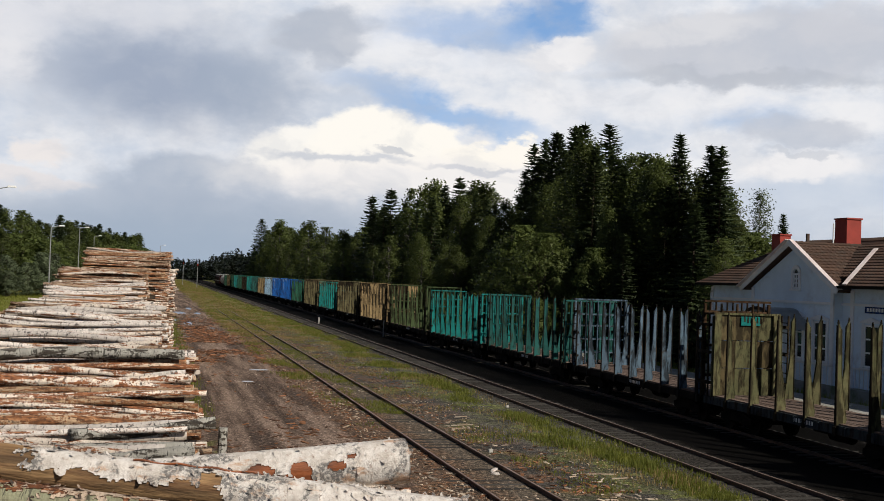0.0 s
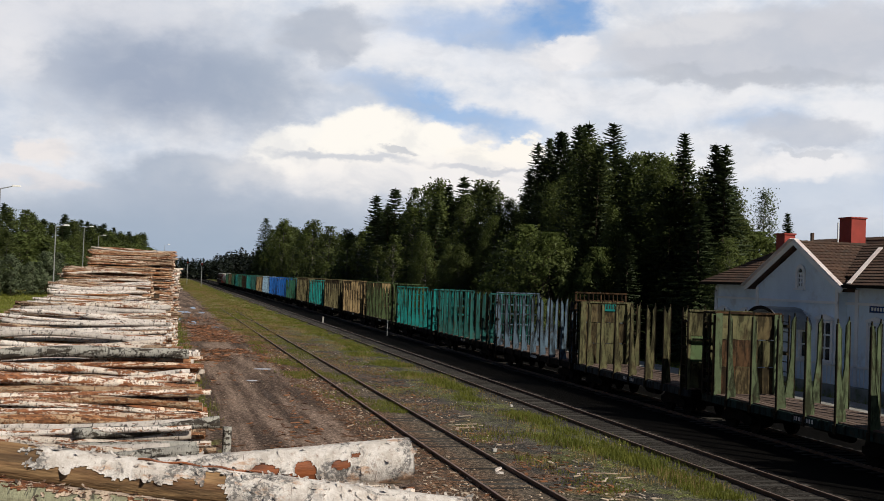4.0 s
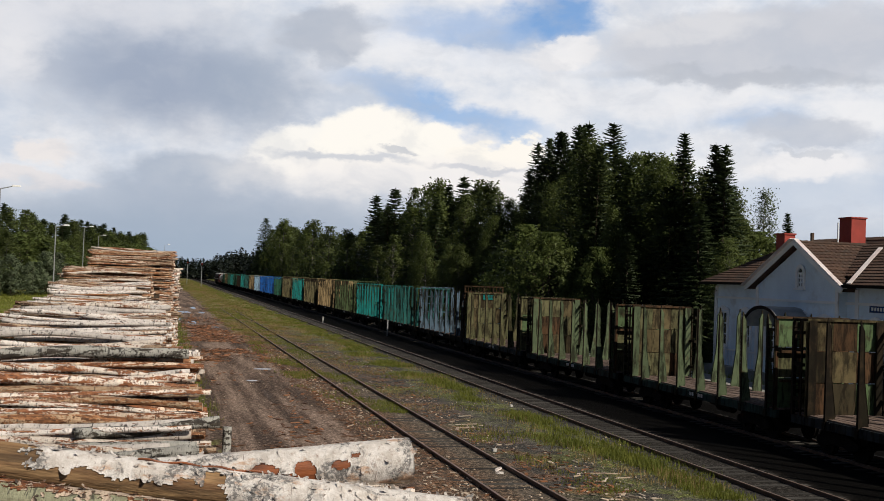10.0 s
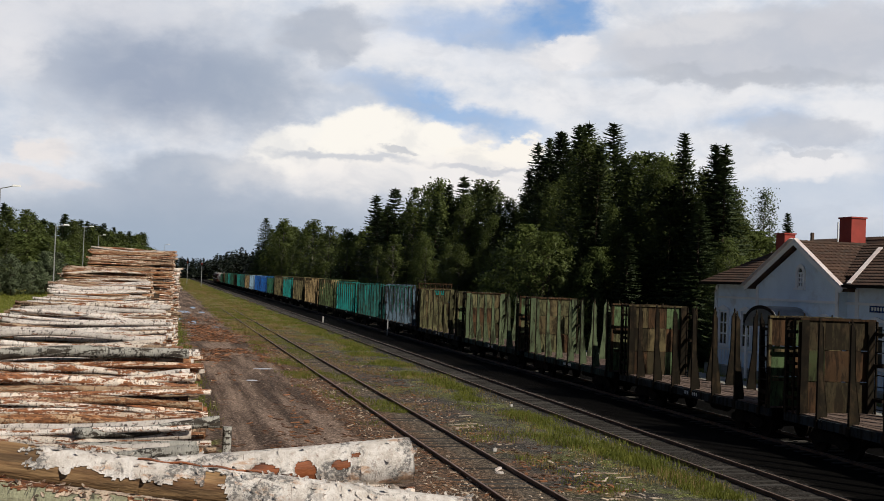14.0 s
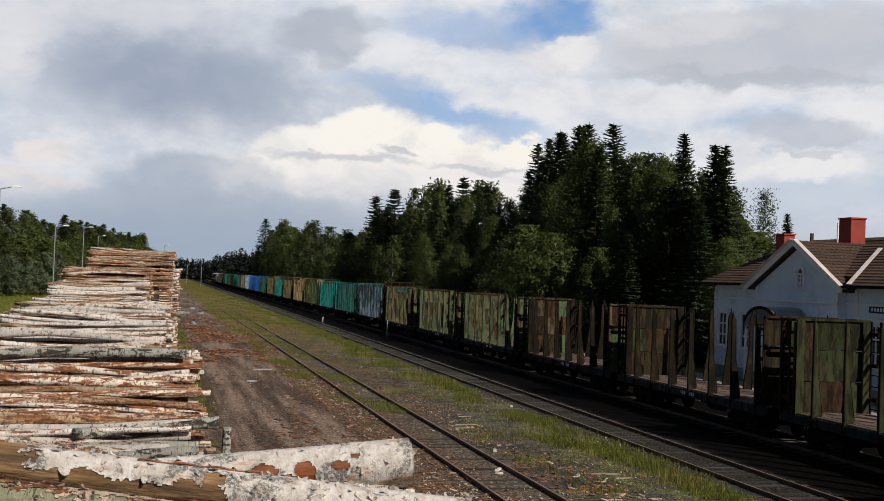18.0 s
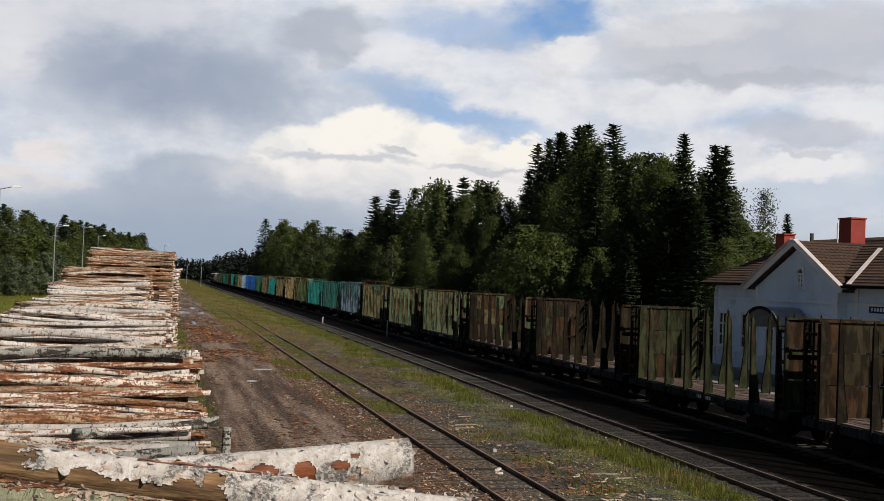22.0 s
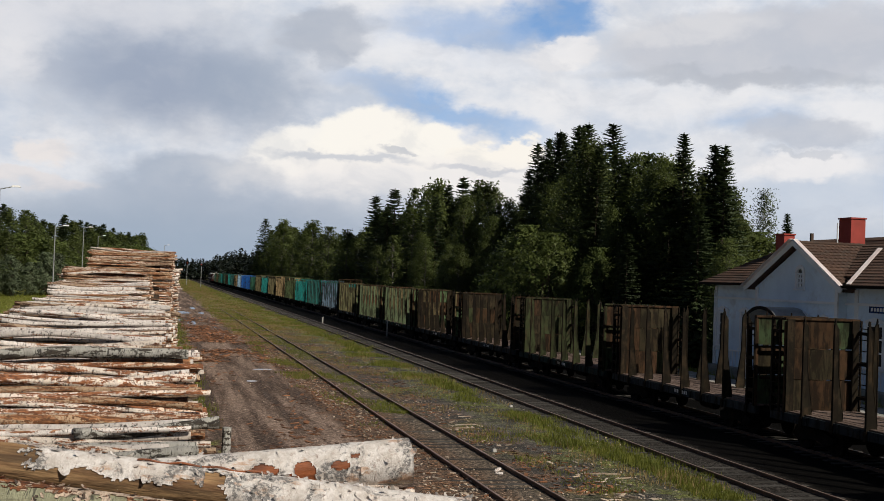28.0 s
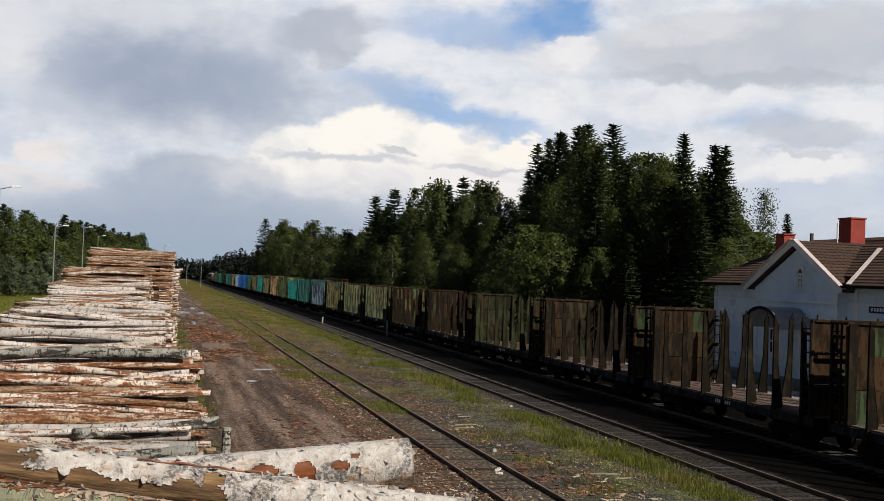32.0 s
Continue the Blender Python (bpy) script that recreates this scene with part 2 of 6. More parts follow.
def papery_bark():
    """Clean white birch bark: thin peeling skin, grey speckled lichen in patches, tan stains, short dark pores across the log."""
    m = bpy.data.materials.new("birch_bark_clean")
    m.use_nodes = True
    n = Nodes(m.node_tree)
    bsdf = m.node_tree.nodes["Principled BSDF"]
    at = n.add("ShaderNodeTexCoord").outputs["Object"]

    def field(stretch, scale, detail=5.0, rough=0.65, distort=0.0):
        return n.noise(n.add("ShaderNodeVectorMath", [at, stretch], operation="MULTIPLY").outputs[0], scale, detail, rough, distort)[0]
    skin = field((1, 1, 1), 9.0, 6.0, 0.7)
    flake = field((1.3, 1, 1), 26.0, 6.0, 0.72, 0.4)
    patch = field((1, 1, 1), 4.2, 5.0, 0.66, 0.8)
    speck = field((1, 1, 1), 44.0, 5.0, 0.75)
    stain = field((0.6, 1.4, 1.4), 5.5, 6.0, 0.7, 0.3)
    pores = field((9, 1.2, 1.2), 5.0, 3.0, 0.6)
    scar = field((2.2, 1, 1), 4.3, 5.0, 0.7, 0.6)
    col = n.mix(n.step(skin, 0.35, 0.68), (0.76, 0.72, 0.68), (0.52, 0.47, 0.42))
    col = n.mix(n.step(flake, 0.55, 0.64, 0.0, 0.7), col, (0.42, 0.33, 0.28))
    col = n.mix(n.step(stain, 0.55, 0.64, 0.0, 0.8), col, (0.50, 0.30, 0.18))
    grey = n.math("MULTIPLY", n.step(patch, 0.50, 0.58), n.step(speck, 0.44, 0.54, 0.15, 0.92))
    col = n.mix(grey, col, (0.15, 0.145, 0.14))
    col = n.mix(n.step(pores, 0.66, 0.70, 0.0, 0.65), col, (0.16, 0.12, 0.10))
    col = n.mix(n.step(scar, 0.70, 0.73, 0.0, 0.9), col, (0.09, 0.045, 0.028))
    n.t.links.new(col, bsdf.inputs["Base Color"])
    bsdf.inputs["Roughness"].default_value = 0.8
    bsdf.inputs["Specular IOR Level"].default_value = 0.2
    h = n.math("ADD", n.math("MULTIPLY", skin, 0.8), n.math("ADD", n.math("MULTIPLY", flake, 0.9), n.math("MULTIPLY", speck, 0.25)))
    b_ = n.add("ShaderNodeBump", {"Strength": 0.6, "Distance": 0.025, "Height": h})
    n.t.links.new(b_.outputs[0], bsdf.inputs["Normal"])
    return m


def foliage(name, a, b, trans=0.25):
    m = bpy.data.materials.new(name)
    m.use_nodes = True
    n = Nodes(m.node_tree)
    bsdf = m.node_tree.nodes["Principled BSDF"]
    isle = n.add("ShaderNodeNewGeometry").outputs["Random Per Island"]
    info = n.add("ShaderNodeObjectInfo").outputs["Random"]
    at = n.add("ShaderNodeTexCoord").outputs["Object"]
    clump = n.noise(at, 0.9, 3.0)[0]
    col = n.mix(n.math("MULTIPLY_ADD", isle, 0.5, n.step(clump, 0.35, 0.65, 0.0, 0.5)), a, b)
    level = n.add("ShaderNodeMapRange", {0: info, 3: 0.72, 4: 1.25}).outputs[0]
    col = n.add("ShaderNodeHueSaturation", {"Value": level, "Color": col}).outputs[0]
    m.node_tree.links.new(col, bsdf.inputs["Base Color"])
    bsdf.inputs["Roughness"].default_value = 0.6
    bsdf.inputs["Specular IOR Level"].default_value = 0.25
    if trans:
        tr = n.add("ShaderNodeBsdfTranslucent", {0: col})
        mx = n.add("ShaderNodeMixShader", {0: trans, 1: bsdf.outputs[0], 2: tr.outputs[0]})
        m.node_tree.links.new(mx.outputs[0], m.node_tree.nodes["Material Output"].inputs[0])
    return m


def ground_material():
    """Bare yard, bark litter, gravel and grass in strips along the tracks, with ragged borders."""
    m = bpy.data.materials.new("ground")
    m.use_nodes = True
    n = Nodes(m.node_tree)
    bsdf = m.node_tree.nodes["Principled BSDF"]
    at = n.add("ShaderNodeTexCoord").outputs["Object"]
    xyz = n.add("ShaderNodeSeparateXYZ", [at]).outputs
    wide = n.noise(at, 0.16, 5.0, 0.6)[0]
    mid = n.noise(at, 0.9, 6.0, 0.65)[0]
    small = n.noise(at, 7.0, 4.0, 0.7)[0]
    grit = n.noise(at, 38.0, 3.0, 0.7)[0]
    lane = n.noise(n.add("ShaderNodeVectorMath", [at, (1.0, 0.06, 1.0)], operation="MULTIPLY").outputs[0], 1.1, 5.0, 0.6)[0]
    x = n.math("MULTIPLY_ADD", n.math("SUBTRACT", mid, 0.5), 2.2, xyz[0])
    y = xyz[1]

    def strip(lo, hi, edge=0.5):
        return n.math("MULTIPLY", n.step(x, lo - edge, lo + edge), n.step(x, hi - edge, hi + edge, 1.0, 0.0))

    mud = n.mix(n.step(lane, 0.35, 0.65), (0.056, 0.040, 0.032), (0.225, 0.165, 0.130))
    mud = n.mix(n.math("MULTIPLY", n.step(small, 0.50, 0.74), 0.6), mud, (0.31, 0.24, 0.20))
    mud = n.mix(n.step(mid, 0.56, 0.72, 0.0, 0.55), mud, (0.14, 0.058, 0.027))
    gravel = n.mix(n.step(mid, 0.35, 0.65), (0.046, 0.043, 0.039), (0.100, 0.093, 0.085))
    gravel = n.mix(n.math("MULTIPLY", n.step(grit, 0.55, 0.75), 0.6), gravel, (0.27, 0.26, 0.25))
    litter = n.mix(n.step(small, 0.42, 0.62), (0.075, 0.052, 0.037), (0.22, 0.12, 0.07))
    litter = n.mix(n.step(grit, 0.62, 0.72), litter, (0.40, 0.34, 0.28))
    grass = n.mix(n.step(small, 0.35, 0.65), (0.085, 0.105, 0.024), (0.17, 0.18, 0.045))
    dry = n.mix(n.step(small, 0.35, 0.65), (0.13, 0.13, 0.035), (0.21, 0.19, 0.065))
    field = n.mix(n.step(wide, 0.4, 0.6), grass, dry)

    col = gravel
    col = n.mix(strip(0.9, 7.3, 0.6), col, mud)
    far_green = n.step(y, 70.0, 150.0)
    col = n.mix(n.math("MULTIPLY", strip(8.3, 10.5, 0.3), n.step(small, 0.3, 0.6, 0.35, 0.85)), col, n.mix(n.step(small, 0.40, 0.66), (0.075, 0.060, 0.046), (0.190, 0.150, 0.110)))
    col = n.mix(n.math("MULTIPLY", strip(6.9, 9.2, 0.5), n.step(mid, 0.40, 0.60, 0.35, 1.0)), col, litter)
    col = n.mix(n.math("MULTIPLY", strip(6.8, 15.6, 0.8), far_green), col, n.mix(n.step(mid, 0.3, 0.6), dry, n.mix(n.step(wide, 0.46, 0.62), (0.135, 0.120, 0.062), (0.13, 0.10, 0.06))))
    col = n.mix(n.math("MULTIPLY", strip(10.3, 12.4, 0.6), n.step(mid, 0.44, 0.6, 0.0, 0.8)), col, litter)
    col = n.mix(n.math("MULTIPLY", strip(13.2, 15.5, 0.6), n.step(mid, 0.46, 0.60, 0.05, 0.75)), col, grass)
    col = n.mix(n.math("MULTIPLY", strip(10.2, 13.6, 0.6), n.step(wide, 0.5, 0.62, 0.0, 0.5)), col, grass)
    col = n.mix(strip(-6.5, 1.2, 0.4), col, litter)
    col = n.mix(n.math("MULTIPLY", strip(0.6, 2.2, 0.3), n.step(mid, 0.5, 0.6, 0.0, 0.8)), col, grass)
    # dark gravel taken almost to black: the train's shade is put into its colour
    train_shade = n.mix(n.step(grit, 0.5, 0.75), (0.003, 0.0028, 0.0026), (0.0105, 0.0098, 0.0092))
    col = n.mix(strip(18.0, 26.5, 0.5), col, train_shade)
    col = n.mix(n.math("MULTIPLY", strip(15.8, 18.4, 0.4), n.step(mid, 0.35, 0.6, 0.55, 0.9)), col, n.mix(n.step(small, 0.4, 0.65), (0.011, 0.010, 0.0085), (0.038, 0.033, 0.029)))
    col = n.mix(n.step(x, -6.2, -7.2), col, field)
    col = n.mix(n.step(x, 27.0, 28.0), col, field)
    stones = n.add("ShaderNodeTexVoronoi", {"Vector": at, "Scale": 16.0}).outputs
    pebble = n.add("ShaderNodeSeparateColor", [stones["Color"]]).outputs[0]
    level = n.math("MULTIPLY", n.step(grit, 0.34, 0.66, 0.62, 1.36), n.step(small, 0.30, 0.70, 0.72, 1.30))
    level = n.math("MULTIPLY", level, n.add("ShaderNodeMapRange", {0: n.math("POWER", pebble, 2.5), 3: 0.72, 4: 1.9}).outputs[0])
    col = n.add("ShaderNodeHueSaturation", {"Value": level, "Color": col}).outputs[0]
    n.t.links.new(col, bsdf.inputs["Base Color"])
    wet = n.math("MULTIPLY", strip(1.4, 6.8, 0.4), n.step(lane, 0.45, 0.3))
    n.t.links.new(n.math("MULTIPLY_ADD", wet, -0.35, 0.95), bsdf.inputs["Roughness"])
    bsdf.inputs["Specular IOR Level"].default_value = 0.02
    h = n.math("ADD", n.math("MULTIPLY", small, 0.7), n.math("MULTIPLY", grit, 0.4))
    b_ = n.add("ShaderNodeBump", {"Strength": 0.7, "Distance": 0.05, "Height": h})
    n.t.links.new(b_.outputs[0], bsdf.inputs["Normal"])
    return m


def plain(name, colour, rough=0.5, metal=0.0):
    m = bpy.data.materials.new(name)
    m.use_nodes = True
    b = m.node_tree.nodes["Principled BSDF"]
    b.inputs["Base Color"].default_value = (*colour, 1)
    b.inputs["Roughness"].default_value, b.inputs["Metallic"].default_value = rough, metal
    return m


RUST = (0.050, 0.034, 0.020)
M_GROUND = ground_material()
M_RAIL = material("rail_steel", (0.085, 0.052, 0.038), (0.13, 0.080, 0.057), 2.0, 0.6, 0.3, 0.2)
M_RAILTOP = material("rail_head", (0.24, 0.17, 0.13), (0.15, 0.10, 0.075), 1.0, 0.55, 0.2, 0.1)
M_SLEEPER = material("old_sleeper", (0.034, 0.032, 0.029), (0.080, 0.075, 0.068), 2.5, 0.9, 0, 0.6, 30, vary=0.35, stretch=(0.5, 4, 4), spec=0.05)
M_STEEL = material("black_steel", (0.010, 0.009, 0.008), (0.020, 0.017, 0.015), 2.0, 0.8, 0.1, 0.2, dirt=(0.03, 0.02, 0.015), dirt_share=0.3, spec=0.03)
M_BOARD = material("deck_board", (0.10, 0.070, 0.056), (0.18, 0.135, 0.113), 2.0, 0.9, 0, 0.5, 40, vary=0.3, stretch=(4, 0.4, 4), spec=0.08)
M_BARK = [birch_bark("birch_bark_white", (0.72, 0.66, 0.61), (0.028, 0.020, 0.016), (0.26, 0.105, 0.044), 0.30),
          birch_bark("birch_bark_mixed", (0.74, 0.65, 0.56), (0.035, 0.022, 0.016), (0.25, 0.092, 0.036), 0.58),
          birch_bark("birch_bark_grey", (0.40, 0.39, 0.35), (0.022, 0.019, 0.016), (0.055, 0.043, 0.031), 0.68),
          birch_bark("birch_bark_peeled", (0.50, 0.35, 0.22), (0.05, 0.025, 0.015), (0.27, 0.11, 0.042), 0.85),
          birch_bark("birch_bark_dark", (0.42, 0.30, 0.20), (0.025, 0.014, 0.009), (0.11, 0.042, 0.016), 0.70),
          birch_bark("birch_bark_rusty", (0.64, 0.50, 0.38), (0.030, 0.016, 0.009), (0.23, 0.080, 0.028), 0.82)]
M_NEARBARK = papery_bark()
M_GREENBARK = birch_bark("lichened_bark", (0.42, 0.42, 0.27), (0.09, 0.085, 0.06), (0.50, 0.33, 0.26), 0.35)
M_REDWOOD = material("wet_inner_wood", (0.27, 0.080, 0.024), (0.045, 0.014, 0.006), 9.0, 0.5, 0, 0.5, 50, stretch=(0.5, 2, 2))
M_TANWOOD = material("bare_brown_wood", (0.44, 0.28, 0.135), (0.16, 0.082, 0.036), 2.0, 0.8, 0, 0.8, 12, dirt=(0.03, 0.016, 0.009), dirt_share=0.6, dirt_scale=1.6, stretch=(0.8, 7, 7))
M_CUT = material("cut_wood", (0.48, 0.37, 0.25), (0.62, 0.51, 0.37), 6.0, 0.85, 0, 0.3, 60, vary=0.3)
M_STUB = material("branch_stub_wood", (0.30, 0.085, 0.03), (0.20, 0.05, 0.02), 8.0, 0.8, 0, 0.3)
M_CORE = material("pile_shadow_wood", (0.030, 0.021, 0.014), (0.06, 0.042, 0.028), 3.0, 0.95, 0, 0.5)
M_SPRUCE = foliage("spruce_needles", (0.030, 0.048, 0.019), (0.070, 0.096, 0.036), 0.22)
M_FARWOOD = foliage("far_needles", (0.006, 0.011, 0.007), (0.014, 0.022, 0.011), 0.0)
M_BIRCH = foliage("birch_leaves", (0.070, 0.094, 0.026), (0.108, 0.132, 0.038), 0.40)
M_SHRUB = foliage("willow_leaves", (0.082, 0.115, 0.030), (0.135, 0.165, 0.050), 0.42)
M_WILLOW = foliage("silver_leaves", (0.075, 0.10, 0.050), (0.14, 0.17, 0.10), 0.3)
M_TRUNK = material("spruce_bark", (0.05, 0.035, 0.025), (0.10, 0.075, 0.055), 4.0, 0.95, 0, 0.6)
M_BTRUNK = material("birch_trunk", (0.15, 0.14, 0.125), (0.06, 0.056, 0.05), 3.0, 0.85, 0, 0.4, stretch=(1, 1, 4))
M_GRASS = foliage("grass_blades", (0.135, 0.165, 0.024), (0.275, 0.285, 0.050), 0.4)
M_DRYGRASS = foliage("dry_grass", (0.26, 0.20, 0.08), (0.36, 0.25, 0.11), 0.3)
M_HOUSE = material("white_wall_paint", (0.74, 0.86, 0.97), (0.66, 0.77, 0.88), 0.7, 0.75, 0, 0.15, 30, dirt=(0.50, 0.53, 0.57), dirt_share=0.25, dirt_scale=0.6)
M_TRIM = material("white_trim_paint", (0.85, 0.86, 0.87), (0.76, 0.77, 0.78), 1.0, 0.6, 0, 0.1)
M_TILE = material("old_roof_tile", (0.060, 0.032, 0.022), (0.108, 0.062, 0.041), 0.8, 0.9, 0, 0.4, 25, dirt=(0.06, 0.045, 0.035), dirt_share=0.4, vary=0.18)
M_FLASH = material("pale_flashing", (0.62, 0.52, 0.50), (0.74, 0.68, 0.66), 1.5, 0.5, 0.0, 0.1)
M_REDPAINT = material("red_chimney", (0.36, 0.050, 0.035), (0.28, 0.040, 0.028), 1.5, 0.7, 0, 0.2)
M_GLASS = plain("dark_pane", (0.02, 0.025, 0.03), 0.08)
M_GALV = material("galvanised_steel", (0.30, 0.31, 0.31), (0.42, 0.43, 0.43), 2.0, 0.5, 0.5, 0.1)
M_LAMP = plain("lamp_cover", (0.75, 0.75, 0.73), 0.3)
M_CONCRETE = material("platform_concrete", (0.24, 0.23, 0.21), (0.34, 0.33, 0.30), 1.0, 0.9, 0, 0.4, dirt=(0.10, 0.13, 0.05), dirt_share=0.3)
M_SIGNAL = plain("signal_glass", (0.6, 0.03, 0.02), 0.3)
M_SIGNAL.node_tree.nodes["Principled BSDF"].inputs["Emission Color"].default_value = (1.0, 0.12, 0.08, 1)
M_SIGNAL.node_tree.nodes["Principled BSDF"].inputs["Emission Strength"].default_value = 0.25
M_WATER = plain("puddle_water", (0.03, 0.028, 0.026), 0.04)
M_CHIP = material("wood_chip", (0.46, 0.34, 0.23), (0.58, 0.50, 0.41), 3.0, 0.9, 0, 0.2, isle=0.75)
M_BARKCHIP = material("bark_scrap", (0.34, 0.14, 0.058), (0.17, 0.085, 0.045), 3.0, 0.9, 0, 0.2, isle=0.8)
M_STONE = material("pale_stone", (0.45, 0.43, 0.40), (0.30, 0.29, 0.27), 3.0, 0.9, 0, 0.3)
M_NUMBER = plain("white_marking", (0.75, 0.75, 0.72), 0.6)
PAINT = {}
TONE = {}
FLANGE = (0.030, 0.022, 0.015)


def paint(name, a, rust=0.35, b=None, grime=0.35):
    """Worn wagon paint with rust patches."""
    if name not in PAINT:
        TONE["wagon_paint_" + name] = a
        PAINT[name] = material("wagon_paint_" + name, a, b or tuple(c * 0.75 for c in a), 1.6, 0.7, 0.0, 0.2, 35, dirt=RUST, dirt_share=rust, dirt_scale=1.8, vary=0.2, grime=grime, spec=0.05)
    return PAINT[name]


# ---- mesh helpers ----
class Shape:
    """Vertices and faces gathered for one mesh; slot: the material of the faces that follow."""

    def __init__(self):
        self.v, self.f, self.s, self.slot = [], [], [], 0

    def put(self, verts, faces):
        k = len(self.v)
        self.v.extend(verts)
        self.f.extend([tuple(i + k for i in f) for f in faces])
        self.s.extend([self.slot] * len(faces))
        return self

    def box(self, cx, cy, cz, sx, sy, sz, m=None, bevel=0.0, top=(1.0, 1.0)):
        """A box round its centre, its upper rim drawn in by top, its upright edges cut off by bevel."""
        x, y, z = sx / 2, sy / 2, sz / 2
        if bevel:
            b = min(bevel, x * 0.45, y * 0.45)
            ring = [(-x + b, -y), (x - b, -y), (x, -y + b), (x, y - b), (x - b, y), (-x + b, y), (-x, y - b), (-x, -y + b)]
        else:
            ring = [(-x, -y), (x, -y), (x, y), (-x, y)]
        c = len(ring)
        vs = [(a, b_, -z) for a, b_ in ring] + [(a * top[0], b_ * top[1], z) for a, b_ in ring]
        fs = [tuple(range(c - 1, -1, -1)), tuple(range(c, 2 * c))] + [(i, (i + 1) % c, c + (i + 1) % c, c + i) for i in range(c)]
        if m is not None:
            vs = [tuple(m @ Vector(p)) for p in vs]
        return self.put([(p[0] + cx, p[1] + cy, p[2] + cz) for p in vs], fs)

    def tube(self, p, q, r0, r1=None, n=8, caps=True):
        """A round bar from p to q."""
        p, q = Vector(p), Vector(q)
        r1 = r0 if r1 is None else r1
        d = (q - p).normalized()
        a = d.orthogonal().normalized()
        b = d.cross(a)
        vs = []
        for o, r in ((p, r0), (q, r1)):
            for i in range(n):
                w = 2 * math.pi * i / n
                vs.append(tuple(o + a * (r * math.cos(w)) + b * (r * math.sin(w))))
        fs = [(i, (i + 1) % n, n + (i + 1) % n, n + i) for i in range(n)]
        if caps:
            fs += [tuple(range(n - 1, -1, -1)), tuple(range(n, 2 * n))]
        return self.put(vs, fs)

    def prism(self, outline, axis, lo, hi):
        """An outline in two of the axes, pushed along the third (0 x, 1 y, 2 z)."""
        c = len(outline)

        def at(u, v, w):
            return ((w, u, v), (u, w, v), (u, v, w))[axis]
        vs = [at(u, v, lo) for u, v in outline] + [at(u, v, hi) for u, v in outline]
        fs = [tuple(range(c - 1, -1, -1)), tuple(range(c, 2 * c))] + [(i, (i + 1) % c, c + (i + 1) % c, c + i) for i in range(c)]
        return self.put(vs, fs)

    def mesh(self, name, *mats, smooth=False):
        me = bpy.data.meshes.new(name)
        me.from_pydata(self.v, [], self.f)
        for m in mats:
            me.materials.append(m)
        if len(mats) > 1:
            me.polygons.foreach_set("material_index", self.s)
        bm = bmesh.new()
        bm.from_mesh(me)
        bmesh.ops.recalc_face_normals(bm, faces=bm.faces)
        bm.to_mesh(me)
        bm.free()
        if smooth:
            me.shade_smooth()
        me.update()
        return me


def part(name, shape, mat, parent=None, label="", at=None, smooth=False):
    """Links a shape, or a mesh shared between pieces, as one object under a thing or a part."""
    me = shape if isinstance(shape, bpy.types.Mesh) else shape.mesh(name, mat, smooth=smooth)
    ob = new(name, me)
    ob.parent = parent
    if at is not None:
        ob.matrix_basis = at
    if label:
        ob["label"] = label
    return ob


def thing(name, m, label, category, group="", kind=""):
    ob = new(name)
    ob.matrix_basis = m
    ob.empty_display_size = 0.3
    return tagged(ob, label, category, group, kind)

# ---- ground and tracks ----
def make_ground():
    s = Shape()
    xs = [-2500, -600, -150, -60, -25, -10, 0, 10, 20, 30, 45, 80, 200, 700, 2500]
    ys = [-400, -100, -30, 0, 20, 40, 70, 110, 170, 260, 400, 700, 1200, 2500, 4500]
    for y in ys:
        for x in xs:
            s.v.append((x, y, 0.0))
    w = len(xs)
    s.f = [(j * w + i, j * w + i + 1, (j + 1) * w + i + 1, (j + 1) * w + i) for j in range(len(ys) - 1) for i in range(w - 1)]
    s.s = [0] * len(s.f)
    ob = new("ground", s.mesh("ground", M_GROUND))
    tagged(ob, "muddy timber yard with gravel, bark litter and strips of grass", "ground", kind="structure")


GAUGE = 1.524
RAIL_TOP = 0.12


def make_track(name, x, label, near, sunk=0.0, reach=1400.0):
    """One track: two rails on sleepers; the near sleepers are single pieces, those far away are joined."""
    t = thing(name, pose(x, 0, 0), label, "railway track", "tracks of the yard", "structure")
    rail = Shape()
    head = 0.036
    outline = [(-0.07, 0.0), (0.07, 0.0), (0.07, 0.02), (0.012, 0.04), (0.012, 0.115), (head, 0.125), (head, 0.155), (0.028, 0.16),
               (-0.028, 0.16), (-head, 0.155), (-head, 0.125), (-0.012, 0.115), (-0.012, 0.04), (-0.07, 0.02)]
    rail.prism(outline, 1, -60.0, reach)
    me = rail.mesh("rail", M_RAIL)
    me.materials.append(M_RAILTOP)
    for p in me.polygons:
        if p.normal.z > 0.9 and p.center.z > 0.15:
            p.material_index = 1
    for sx in (-1, 1):
        part("rail", me, None, t, "rusty brown rail with a worn head", pose(sx * (GAUGE / 2 + head), 0, RAIL_TOP - 0.16))
    beam = Shape().box(0, 0, 0, 2.7, 0.24, 0.10, bevel=0.02, top=(0.99, 0.9)).mesh("sleeper", M_SLEEPER)
    rng = random.Random(name)
    rest = Shape()
    y = -12.0
    while y < min(330.0, reach):
        dx, rot, dz = rng.uniform(-0.06, 0.06), rng.uniform(-1.2, 1.2), rng.uniform(-0.012, 0.012) - sunk
        if near[0] < y < near[1]:
            part("sleeper", beam, None, t, "", pose(dx, y, 0.0 + dz, 0, 0, rot))
        else:
            rest.box(dx, y, dz, 2.7, 0.24, 0.10)
        y += 0.6
    tagged(part("sleeper_row", rest, M_SLEEPER, t, "worn sleepers far along the track"), kind="stuff")
    return t


